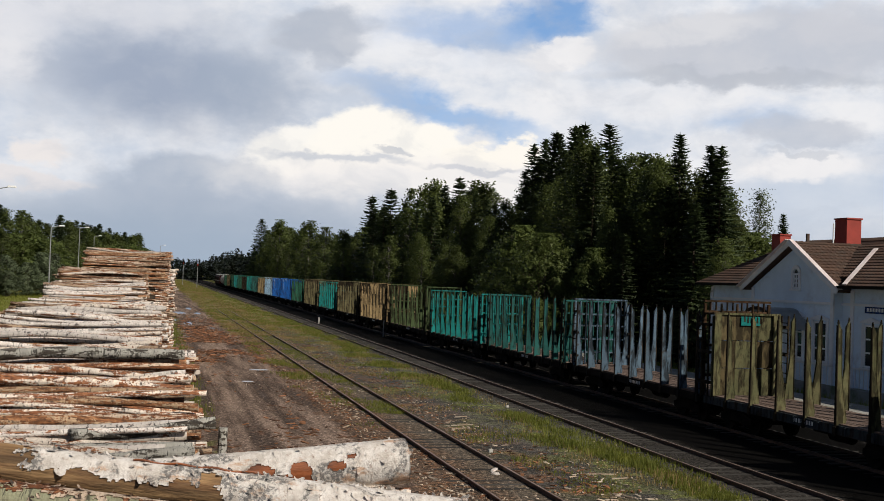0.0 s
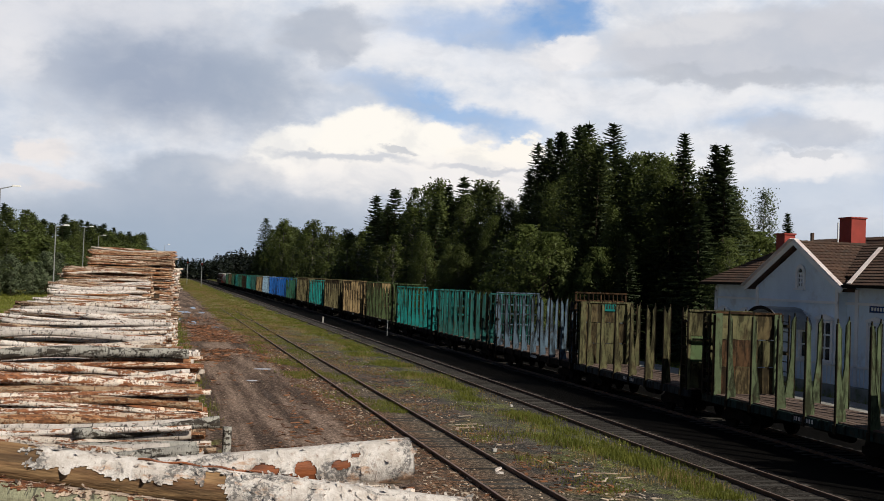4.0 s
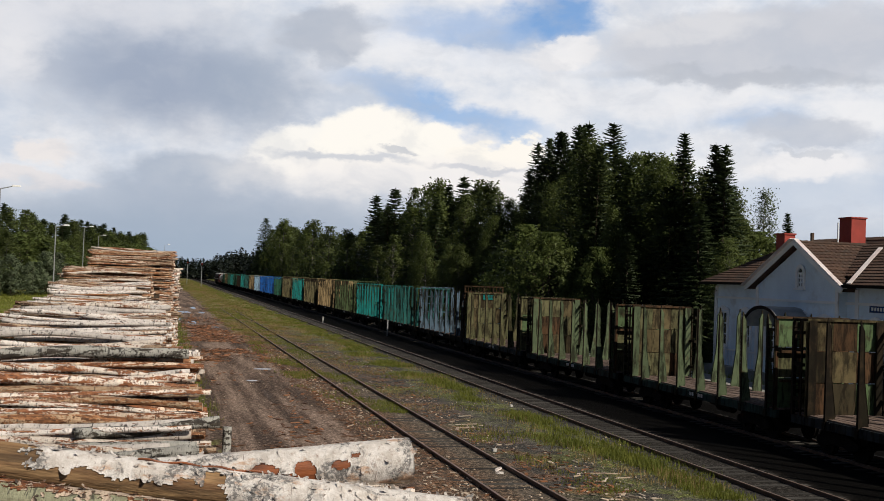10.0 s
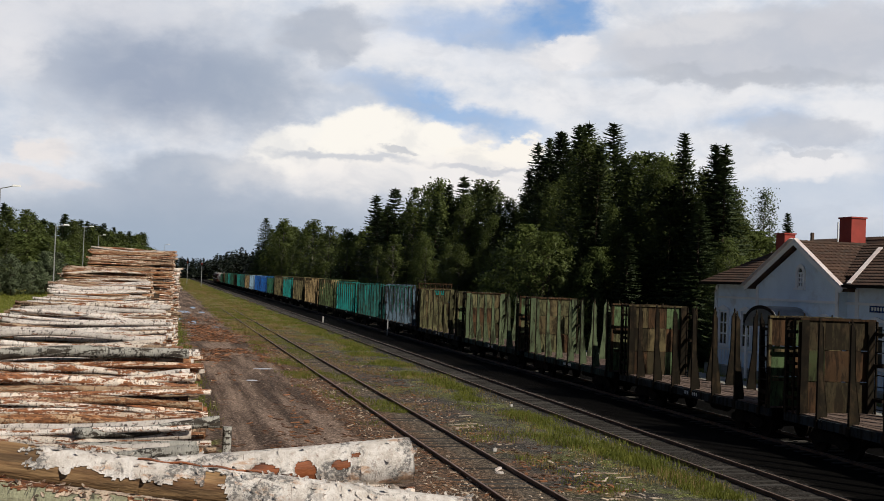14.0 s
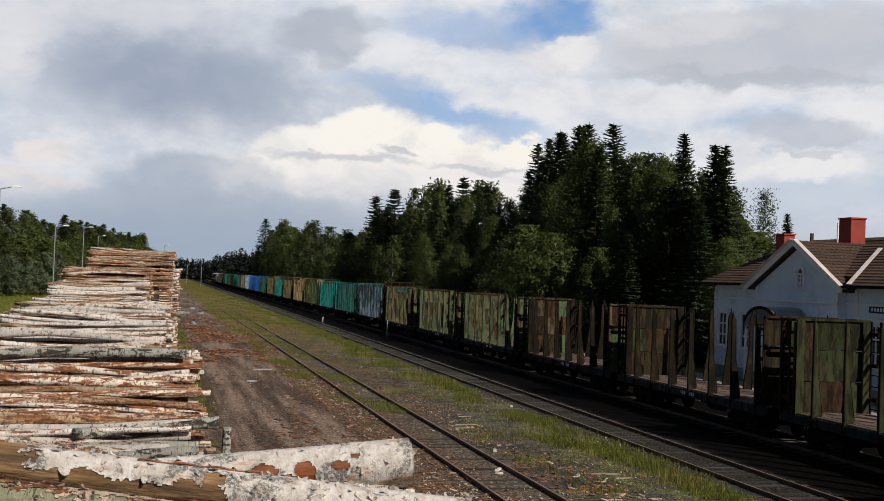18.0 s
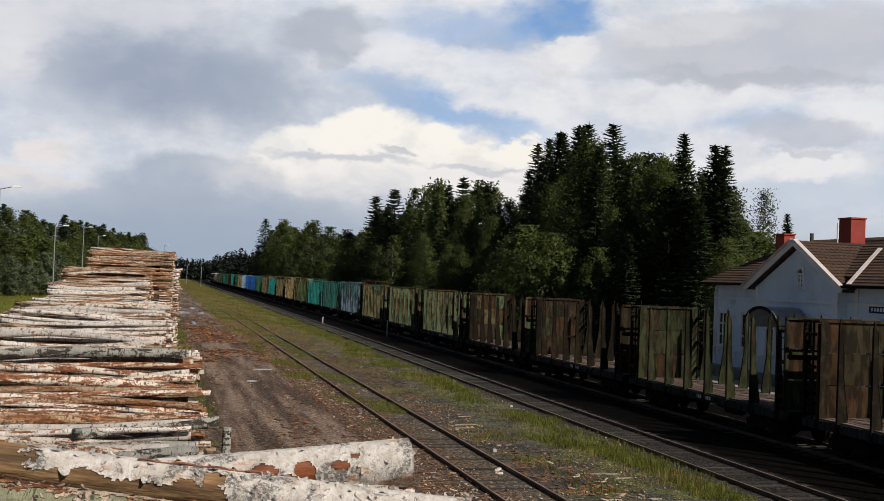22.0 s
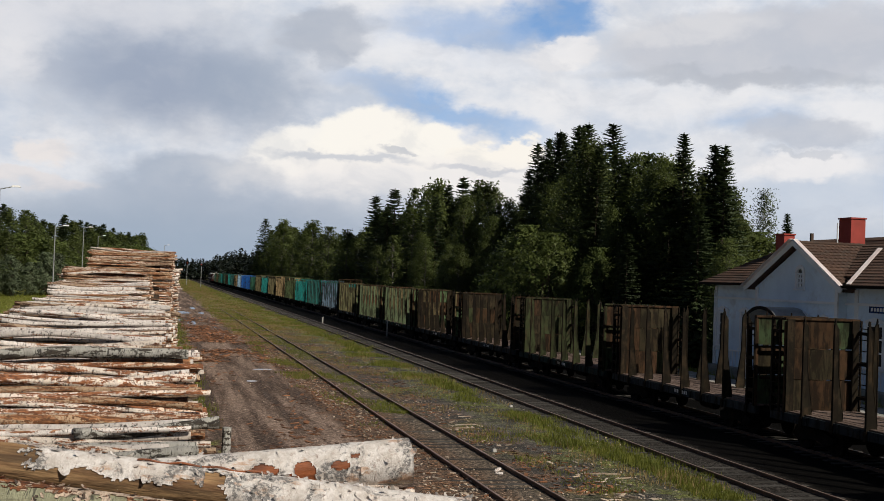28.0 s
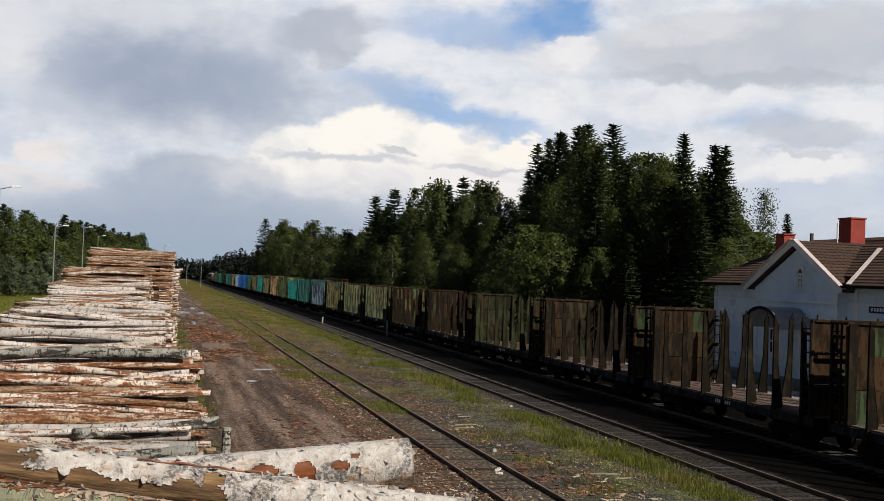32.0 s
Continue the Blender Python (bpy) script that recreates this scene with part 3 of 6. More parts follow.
make_ground()
make_track("track_1", 9.35, "overgrown siding of rusty rails and sunken wooden sleepers", (24, 85), 0.052, 165.0)
make_track("track_2", 16.985, "second track of rusty rails on grey wooden sleepers in gravel", (24, 110), 0.042)
make_track("track_3", 22.9, "track under the timber train on dark gravel", (20, 60), 0.03)


# ---- trees ----
def crown_mesh(name, verts, faces, outward, mat):
    """A crown whose sprays are shaded as one rounded mass: their normals lean outwards."""
    v = np.array(verts, dtype=np.float32)
    f = np.array(faces, dtype=np.int64)
    o = np.array(outward, dtype=np.float32)
    flat = np.cross(v[f[:, 1]] - v[f[:, 0]], v[f[:, 2]] - v[f[:, 0]])
    flat /= np.linalg.norm(flat, axis=1, keepdims=True) + 1e-9
    back = (flat * o).sum(axis=1) < 0
    f[back] = f[back][:, ::-1]
    flat[back] *= -1
    soft = o * 0.8 + flat * 0.35
    soft /= np.linalg.norm(soft, axis=1, keepdims=True) + 1e-9
    me = bpy.data.meshes.new(name)
    me.from_pydata(v.tolist(), [], f.tolist())
    me.materials.append(mat)
    me.shade_smooth()
    me.normals_split_custom_set(np.repeat(soft, f.shape[1], axis=0).tolist())
    return me


def spruce_mesh(seed, h=20.0, r=3.2, thin=1.0, dead=0.04, blunt=0.85, coarse=1.0, tops=1):
    """Tiers of boughs, rising near the top and drooping with upturned tips below, each a flat frond of pointed sprays with hanging twigs."""
    rng = random.Random(seed)
    vs, fs, out = [], [], []
    lean = [rng.uniform(0, 6.28) for i in range(3)]

    def spray(p, q, wide, away):
        d = q - p
        side = d.cross(Vector((rng.uniform(-0.5, 0.5), rng.uniform(-0.5, 0.5), 1.0))).normalized() * wide
        k = len(vs)
        vs.extend((tuple(p - side), tuple(p + side), tuple(q)))
        fs.append((k, k + 1, k + 2))
        out.append(tuple(away))
    heads = [(0.0, 0.0, h)]
    for i in range(tops - 1):
        w = rng.uniform(0, 6.28)
        heads.append((0.075 * h * math.cos(w), 0.075 * h * math.sin(w), h * rng.uniform(0.93, 0.98)))
    for hx, hy, top in heads:
        z = top * (dead if (hx, hy) == (0.0, 0.0) else 0.55)
        while z < top * 0.992:
            k = z / top
            count = max(5, round((9 - 3 * k) * thin))
            turn = rng.uniform(0, 6.28)
            for b in range(count):
                w = turn + 6.283 * b / count + rng.uniform(-0.35, 0.35)
                lobes = 1 + 0.14 * math.sin(w * 2 + lean[0] + k * 9) + 0.12 * math.sin(w * 3 + lean[1] - k * 17)
                length = (r * (1 - k) ** blunt * lobes + 0.16) * rng.uniform(0.70, 1.15)
                rise = 0.22 * k ** 8 - 0.40 * (1 - k) ** 0.6
                ca, sa = math.cos(w), math.sin(w)
                away = Vector((ca, sa, 0.35)).normalized()
                z0 = z + rng.uniform(-0.12, 0.12)
                steps = max(3, int(length / (0.24 * coarse)))
                for i in range(steps):
                    f = (i + 0.6 + rng.uniform(-0.3, 0.3)) / steps
                    if f < 0.15 and length > 1.2:
                        continue
                    d = length * f
                    p = Vector((hx + d * ca, hy + d * sa, z0 + rise * d + 0.13 * length * f ** 3))
                    reach = (0.34 + 0.20 * length * (1 - f)) * coarse ** 0.5 * rng.uniform(0.7, 1.2)
                    for sgn in (-1, 1):
                        a = w + sgn * rng.uniform(0.5, 0.95) * (1 - 0.4 * f)
                        q = p + Vector((math.cos(a), math.sin(a), rise * 0.6 - rng.uniform(0.0, 0.45) * (1 - k) + 0.15 * k)) * reach
                        spray(p - away * 0.10, q, 0.12 * coarse + 0.07 * reach, away)
                    if k < 0.93:
                        q = p + Vector((rng.uniform(-0.12, 0.12), rng.uniform(-0.12, 0.12), -rng.uniform(0.22, 0.55) * (1.1 - k) * coarse ** 0.5))
                        spray(p + Vector((0, 0, 0.05)), q, 0.13 * coarse, away)
                tip = Vector((hx + length * ca, hy + length * sa, z0 + rise * length + 0.13 * length))
                spray(tip - away * 0.2, tip + Vector((ca, sa, 0.35)) * 0.32 * coarse ** 0.5, 0.08 * coarse, away)
            z += (0.17 + 0.46 * (1 - k)) * h / 20 * rng.uniform(0.8, 1.25) * (0.45 + 0.55 * coarse)
        for i in range(6):
            w = i * 1.05
            c = Vector((hx, hy, 0))
            spray(c + Vector((0.05 * math.cos(w), 0.05 * math.sin(w), top * 0.955)), c + Vector((0.03 * math.cos(w), 0.03 * math.sin(w), top * 1.012)), 0.06, Vector((math.cos(w), math.sin(w), 0.3)).normalized())
    me = crown_mesh("spruce_crown", vs, fs, out, M_SPRUCE)
    trunk = Shape().tube((0, 0, -0.3), (0, 0, h * 0.97), 0.012 * h, 0.02, 7)
    for hx, hy, top in heads[1:]:
        trunk.tube((0, 0, h * 0.45), (hx, hy, h * 0.6), 0.006 * h, 0.005 * h, 6).tube((hx, hy, h * 0.6), (hx, hy, top * 0.97), 0.005 * h, 0.02, 6)
    return me, trunk.mesh("spruce_trunk", M_TRUNK, smooth=True)


def leafy_mesh(seed, h=14.0, r=3.0, low=0.25, mat=None, leaf=0.22, clumps=120, per=34, bark=None, weep=0.0, stems=1):
    """Limbs that carry clumps of small leaves, with gaps between them."""
    rng = random.Random(seed)
    vs, fs, out, t = [], [], [], Shape()
    for k in range(stems):
        ox, oy = (rng.uniform(-0.5, 0.5), rng.uniform(-0.5, 0.5)) if stems > 1 else (0, 0)
        t.tube((ox * 0.4, oy * 0.4, -0.3), (ox * 2, oy * 2, h * 0.55), 0.009 * h / stems ** 0.4, 0.006 * h / stems ** 0.4, 7)
        t.tube((ox * 2, oy * 2, h * 0.55), (ox * 2 + rng.uniform(-0.4, 0.4), oy * 2 + rng.uniform(-0.4, 0.4), h * 0.93), 0.006 * h / stems ** 0.4, 0.01, 6)
    for c in range(clumps):
        f = low + (1 - low) * rng.random() ** 0.85
        bulge = math.sin(math.pi * min(1, max(0.06, (f - low) / (1 - low) * 0.86 + 0.14))) ** 0.7
        w = rng.uniform(0, 2 * math.pi)
        d = r * bulge * rng.uniform(0.25, 1.0) ** 0.5 * (0.75 + 0.25 * math.sin(3 * w + seed) + 0.2 * math.sin(7 * w + f * 11))
        cx, cy, cz = d * math.cos(w), d * math.sin(w), h * f
        if c % 3 == 0:
            t.tube((0, 0, max(0.1, cz - 0.55 * d - 0.3)), (cx * 0.92, cy * 0.92, cz - 0.1), 0.0035 * h, 0.006, 4, False)
        spread = rng.uniform(0.35, 0.85) * (0.6 + 0.05 * h)
        trail = rng.uniform(0.5, 1.3)
        for i in range(per):
            a, b = rng.gauss(0, 0.42) * spread, rng.gauss(0, 0.42) * spread
            z = rng.gauss(0, 0.34) * spread - weep * rng.random() * spread * trail
            size = leaf * rng.uniform(0.6, 1.3)
            u = Vector((rng.uniform(-1, 1), rng.uniform(-1, 1), rng.uniform(-0.9, 0.5))).normalized() * size
            v = u.cross(Vector((rng.uniform(-1, 1), rng.uniform(-1, 1), 1.2))).normalized() * size * 0.62
            p = Vector((cx + a, cy + b, min(cz + z, h * 1.01)))
            if p.z < 0.15:
                p.z = 0.15 + rng.random() * 0.4
            k = len(vs)
            vs.extend((tuple(p - u * 0.7 - v), tuple(p - u * 0.7 + v), tuple(p + u)))
            fs.append((k, k + 1, k + 2))
            o = Vector((p.x * 0.9 + a * 1.6, p.y * 0.9 + b * 1.6, (f - 0.4) * r * 0.9 + z * 1.6 + 0.4))
            out.append(tuple(o.normalized()))
    return crown_mesh("leaf_crown", vs, fs, out, mat or M_BIRCH), t.mesh("trunk", bark or M_BTRUNK, smooth=True)


KINDS = {
    "spruce": [(spruce_mesh(i, 20.0, (3.6, 4.0, 4.3, 3.8)[i], (1.0, 1.05, 1.1, 1.0)[i], blunt=0.76), 20.0) for i in range(4)],
    "far_spruce": [(spruce_mesh(10 + i, 20.0, (3.7, 4.2)[i], 0.85, blunt=0.75, coarse=2.1), 20.0) for i in range(2)],
    "old_spruce": [(spruce_mesh(14 + i, 20.0, (4.4, 4.8, 4.2)[i], 1.1, blunt=0.66, tops=(1, 2, 1)[i]), 20.0) for i in range(3)],
    "far_shrub": [(leafy_mesh(80 + i, 7.0, (3.0, 3.6)[i], 0.04, M_SHRUB, 0.24, 90, 26, M_TRUNK, stems=3), 7.0) for i in range(2)],
    "far_birch": [(leafy_mesh(70 + i, 16.0, (3.0, 3.4, 3.8)[i], 0.10, M_BIRCH, 0.22, 130, 26, weep=0.5), 16.0) for i in range(3)],
    "birch": [(leafy_mesh(20 + i, 16.0, (2.5, 2.9, 3.3)[i], 0.12, M_BIRCH, 0.128, (205, 220, 235)[i], 48, weep=0.9), 16.0) for i in range(3)],
    "shrub": [(leafy_mesh(40 + i, 7.0, (3.0, 3.6)[i], 0.04, M_SHRUB, 0.11, 180, 58, M_TRUNK, stems=3), 7.0) for i in range(2)],
    "willow": [(leafy_mesh(50 + i, 7.0, (2.6, 3.0)[i], 0.04, M_WILLOW, 0.17, 120, 50, M_TRUNK, stems=4), 7.0) for i in range(2)],
    "thin": [(leafy_mesh(60 + i, 14.0, 1.9, 0.2, M_WILLOW, 0.10, 90, 60, M_BTRUNK, weep=1.6), 14.0) for i in range(2)],
}
TREE_TAGS = {
    "spruce": ("spruce_tree", "tall dark green spruce in the wood beyond the tracks", "tree"),
    "old_spruce": ("spruce_tree", "broad old dark green spruce above the wood", "tree"),
    "birch": ("birch_tree", "leafy green birch with a pale trunk in the wood", "tree"),
    "shrub": ("bush", "broad light green bush at the edge of the wood", "bush"),
    "willow": ("willow_bush", "silvery green willow bush beside the grass", "bush"),
    "thin": ("birch_tree", "slender half-bare birch standing behind the station house", "tree"),
}


def plant(kind, x, y, h, seed, wide=1.0):
    rng = random.Random(seed * 7 + 3)
    look_ = "far_" + kind if y > 150 and kind in ("spruce", "birch", "shrub") else kind
    (crown, trunk), full = KINDS[look_][seed % len(KINDS[look_])]
    name, label, cat = TREE_TAGS[kind]
    k = h / full
    m = Matrix.LocRotScale((x, y, 0), Euler((rng.uniform(-0.02, 0.02), rng.uniform(-0.02, 0.02), rng.uniform(0, 6.28))), (k * wide, k * wide, k))
    t = thing(name, m, label, cat, "trees of the wood" if cat == "tree" else "bushes")
    part("trunk", trunk, None, t)
    part("crown", crown, None, t)
    return t


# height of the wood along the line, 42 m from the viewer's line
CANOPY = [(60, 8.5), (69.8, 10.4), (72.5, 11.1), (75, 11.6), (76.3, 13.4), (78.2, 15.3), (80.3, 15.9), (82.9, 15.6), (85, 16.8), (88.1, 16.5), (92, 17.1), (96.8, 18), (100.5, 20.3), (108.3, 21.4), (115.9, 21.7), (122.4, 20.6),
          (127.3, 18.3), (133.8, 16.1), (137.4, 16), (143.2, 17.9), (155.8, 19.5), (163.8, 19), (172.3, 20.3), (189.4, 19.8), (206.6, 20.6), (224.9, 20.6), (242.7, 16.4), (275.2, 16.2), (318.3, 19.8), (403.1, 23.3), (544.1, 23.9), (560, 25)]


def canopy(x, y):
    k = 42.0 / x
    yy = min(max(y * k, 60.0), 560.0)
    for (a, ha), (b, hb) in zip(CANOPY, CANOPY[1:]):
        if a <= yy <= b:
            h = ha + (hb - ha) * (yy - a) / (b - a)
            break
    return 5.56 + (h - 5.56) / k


def make_wood():
    rng = random.Random(5)
    n = 0
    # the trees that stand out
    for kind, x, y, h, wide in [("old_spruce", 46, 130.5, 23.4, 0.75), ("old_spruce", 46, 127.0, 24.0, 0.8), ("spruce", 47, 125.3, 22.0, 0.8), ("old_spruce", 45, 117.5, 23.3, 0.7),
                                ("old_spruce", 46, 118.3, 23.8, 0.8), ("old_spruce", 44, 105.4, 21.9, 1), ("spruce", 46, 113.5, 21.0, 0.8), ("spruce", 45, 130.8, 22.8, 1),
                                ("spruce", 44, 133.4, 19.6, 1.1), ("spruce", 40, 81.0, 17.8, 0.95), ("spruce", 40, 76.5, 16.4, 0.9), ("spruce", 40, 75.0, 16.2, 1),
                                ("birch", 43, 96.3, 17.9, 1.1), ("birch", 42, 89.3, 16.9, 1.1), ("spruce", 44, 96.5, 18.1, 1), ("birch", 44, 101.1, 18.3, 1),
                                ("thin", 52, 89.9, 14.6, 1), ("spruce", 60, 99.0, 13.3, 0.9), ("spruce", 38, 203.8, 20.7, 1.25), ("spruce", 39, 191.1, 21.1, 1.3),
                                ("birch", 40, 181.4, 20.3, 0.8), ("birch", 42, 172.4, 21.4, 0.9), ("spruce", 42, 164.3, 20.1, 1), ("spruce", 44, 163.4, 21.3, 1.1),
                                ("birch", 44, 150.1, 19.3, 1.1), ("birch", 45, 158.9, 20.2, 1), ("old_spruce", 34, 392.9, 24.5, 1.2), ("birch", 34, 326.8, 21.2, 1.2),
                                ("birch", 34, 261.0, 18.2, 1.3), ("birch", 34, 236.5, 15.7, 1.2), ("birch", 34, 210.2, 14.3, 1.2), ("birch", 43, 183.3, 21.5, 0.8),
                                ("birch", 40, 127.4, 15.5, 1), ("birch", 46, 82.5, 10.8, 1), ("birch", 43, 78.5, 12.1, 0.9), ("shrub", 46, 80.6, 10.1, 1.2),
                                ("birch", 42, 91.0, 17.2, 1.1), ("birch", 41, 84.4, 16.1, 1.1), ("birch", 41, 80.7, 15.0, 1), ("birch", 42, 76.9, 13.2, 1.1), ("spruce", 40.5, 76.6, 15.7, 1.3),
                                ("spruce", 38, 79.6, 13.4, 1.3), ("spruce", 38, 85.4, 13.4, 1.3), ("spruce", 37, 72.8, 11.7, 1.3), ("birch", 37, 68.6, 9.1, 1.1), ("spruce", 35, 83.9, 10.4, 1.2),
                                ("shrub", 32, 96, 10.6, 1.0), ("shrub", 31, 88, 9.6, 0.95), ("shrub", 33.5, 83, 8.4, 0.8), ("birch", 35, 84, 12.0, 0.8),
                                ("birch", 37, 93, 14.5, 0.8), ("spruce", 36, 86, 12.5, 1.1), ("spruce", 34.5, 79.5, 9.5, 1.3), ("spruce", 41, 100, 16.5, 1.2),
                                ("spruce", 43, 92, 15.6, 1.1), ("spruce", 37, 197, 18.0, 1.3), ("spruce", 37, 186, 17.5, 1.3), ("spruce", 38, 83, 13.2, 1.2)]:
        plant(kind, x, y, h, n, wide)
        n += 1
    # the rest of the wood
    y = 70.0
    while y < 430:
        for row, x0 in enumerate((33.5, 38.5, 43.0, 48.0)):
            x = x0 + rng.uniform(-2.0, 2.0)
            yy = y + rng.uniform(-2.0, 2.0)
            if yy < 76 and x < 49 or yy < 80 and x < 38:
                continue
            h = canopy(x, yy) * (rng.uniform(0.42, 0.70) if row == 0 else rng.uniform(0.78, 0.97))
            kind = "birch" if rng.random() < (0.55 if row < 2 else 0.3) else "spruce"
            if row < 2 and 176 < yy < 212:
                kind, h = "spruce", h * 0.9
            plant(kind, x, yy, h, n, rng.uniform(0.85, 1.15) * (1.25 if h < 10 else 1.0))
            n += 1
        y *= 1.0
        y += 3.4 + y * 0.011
    y = 84.0
    while y < 330:
        x = 29.6 + rng.uniform(-0.6, 1.2)
        plant("shrub", x, y, rng.uniform(2.6, 5.2), n, rng.uniform(0.9, 1.3))
        n += 1
        y += 5.0 + y * 0.02
    # edge of the wood beyond the grass on the other side
    for i in range(84):
        f = (i + rng.uniform(-0.3, 0.3)) / 83
        d = 190 + 330 * f
        x = -39 + 31 * f + rng.uniform(-1.5, 1.5)
        h = (17.2 + 2.4 * f + 1.0 * math.sin(i * 1.7)) * rng.uniform(0.88, 1.05)
        plant("spruce" if rng.random() < 0.5 else "birch", x, d, h, n, 1.25)
        plant("birch" if rng.random() < 0.6 else "shrub", x + 3.0 + rng.uniform(-1, 1), d - 5, h * rng.uniform(0.5, 0.78), n + 500, 1.4)
        n += 1
    for i in range(9):
        plant("willow", -31 + i * 1.6 + rng.uniform(-1, 1), 182 + i * 5 + rng.uniform(-6, 6), rng.uniform(5.5, 8.5), n, 1.0)
        n += 1


def make_far_wood():
    """The wood that closes the line in the distance, one mass of crowns."""
    rng = random.Random(9)
    s = Shape()
    for i in range(760):
        f = rng.random()
        x = -60 + 190 * f
        y = 700 + 260 * abs(f - 0.35) * rng.random() + rng.uniform(0, 60)
        if i % 3 == 0:
            y = rng.uniform(440, 720)
            x = 33 + rng.uniform(-2, 22)
        h = rng.uniform(10.5, 14.0) + (rng.uniform(0.0, 3.5) if x > 30 and y < 720 else 0)
        broad = rng.uniform(2.4, 4.2)
        pointed = rng.random() < 0.5
        for k in range(64):
            g = rng.random() ** 0.8
            r = broad * ((1 - g) ** 0.8 if pointed else math.sqrt(max(0.02, 1 - (g * 1.5 - 0.5) ** 2))) * math.sqrt(rng.random())
            w = rng.uniform(0, 6.283)
            size = rng.uniform(0.5, 1.1) * (1.2 - 0.5 * g)
            c = Vector((x + r * math.cos(w), y + r * math.sin(w), h * (0.04 + 0.96 * g) - size * 0.5))
            u = Vector((rng.uniform(-1, 1), rng.uniform(-1, 1), rng.uniform(-0.5, 0.5))).normalized() * size
            v = u.cross(Vector((rng.uniform(-1, 1), rng.uniform(-1, 1), 0.8))).normalized() * size * 0.7
            s.put([tuple(c - u), tuple(c + v), tuple(c + u), tuple(c - v)], [(0, 1, 2, 3)])
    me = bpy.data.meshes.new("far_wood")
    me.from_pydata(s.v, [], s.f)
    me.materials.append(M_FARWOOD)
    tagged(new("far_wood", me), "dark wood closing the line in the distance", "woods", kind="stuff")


make_wood()
make_far_wood()


# ---- timber stacks ----
def log_mesh(seed, length=4.1, r=0.1, crook=1.0):
    """A slightly bent, tapering log with knots; the cut ends are a second material."""
    rng = random.Random(seed)
    s = Shape()
    n, m = 12, 14
    bend_y, bend_z, ph = rng.uniform(-0.06, 0.06), rng.uniform(-0.045, 0.045), rng.uniform(0, 6)
    taper = rng.uniform(0.78, 0.94)
    rings = []
    for j in range(m + 1):
        f = j / m
        x = (f - 0.5) * length
        cy = crook * bend_y * math.sin(math.pi * f) * 2.6 + 0.022 * math.sin(7 * f + ph)
        cz = crook * bend_z * math.sin(math.pi * f) * 2.6 + 0.018 * math.sin(9 * f + ph)
        rr = r * (1 + (taper - 1) * f) * rng.uniform(0.94, 1.06) * (1 + 0.10 * math.sin(11 * f + ph * 3) * math.sin(5 * f + ph))
        ring = []
        for i in range(n):
            w = 6.28318 * i / n
            k = rr * (1 + 0.09 * math.sin(2 * w + ph + 3 * f) + rng.uniform(-0.05, 0.05))
            ring.append((x, cy + k * math.cos(w), cz + k * math.sin(w)))
        rings.append(ring)
        s.v += ring
    for j in range(m):
        for i in range(n):
            a, b = j * n + i, j * n + (i + 1) % n
            s.f.append((a, b, b + n, a + n))
            s.s.append(0)
    s.f += [tuple(range(n)), tuple(range(m * n, m * n + n))]
    s.s += [1, 1]
    return s


def log_set(mat, seed, r, length=4.1, count=5):
    out = []
    for i in range(count):
        me = log_mesh(seed * 31 + i, length, r, 0.25 if i == 0 else 1.0).mesh("log", mat, M_CUT)
        me.polygons.foreach_set("use_smooth", [len(p.vertices) == 4 for p in me.polygons])
        out.append(me)
    return out


LOGS = {"white": log_set(M_BARK[0], 1, 0.1), "mixed": log_set(M_BARK[1], 2, 0.1), "grey": log_set(M_BARK[2], 3, 0.1), "peeled": log_set(M_BARK[3], 4, 0.1),
        "dark": log_set(M_BARK[4], 5, 0.1), "rusty": log_set(M_BARK[5], 6, 0.1)}
LOG_LABEL = {"white": "white birch log with dark bark marks", "mixed": "birch log with white bark partly peeled to brown",
             "grey": "thick grey lichen-covered log", "peeled": "reddish brown log stripped of its bark", "dark": "dark brown log in the shade of the stack", "rusty": "orange-brown log with scraps of white bark"}


def put_log(kind, seed, p, q, r, parent=None, group="logs of the timber stack", straight=False):
    """A log from p to q. At top level it is a thing, under a stack a part."""
    p, q = Vector(p), Vector(q)
    d = q - p
    rng = random.Random(seed)
    me = LOGS[kind][0 if straight else rng.randrange(len(LOGS[kind]))]
    turn = d.to_track_quat("X", "Z").to_matrix().to_4x4() @ Matrix.Rotation(rng.uniform(0, 6.28), 4, "X")
    m = Matrix.Translation((p + q) / 2) @ turn @ Matrix.Diagonal((d.length / 4.1, r / 0.1, r / 0.1, 1))
    ob = new("birch_log" if parent is None else "log", me)
    ob.parent = parent
    ob.matrix_basis = m
    if parent is None:
        tagged(ob, LOG_LABEL[kind], "log", group)
    return ob


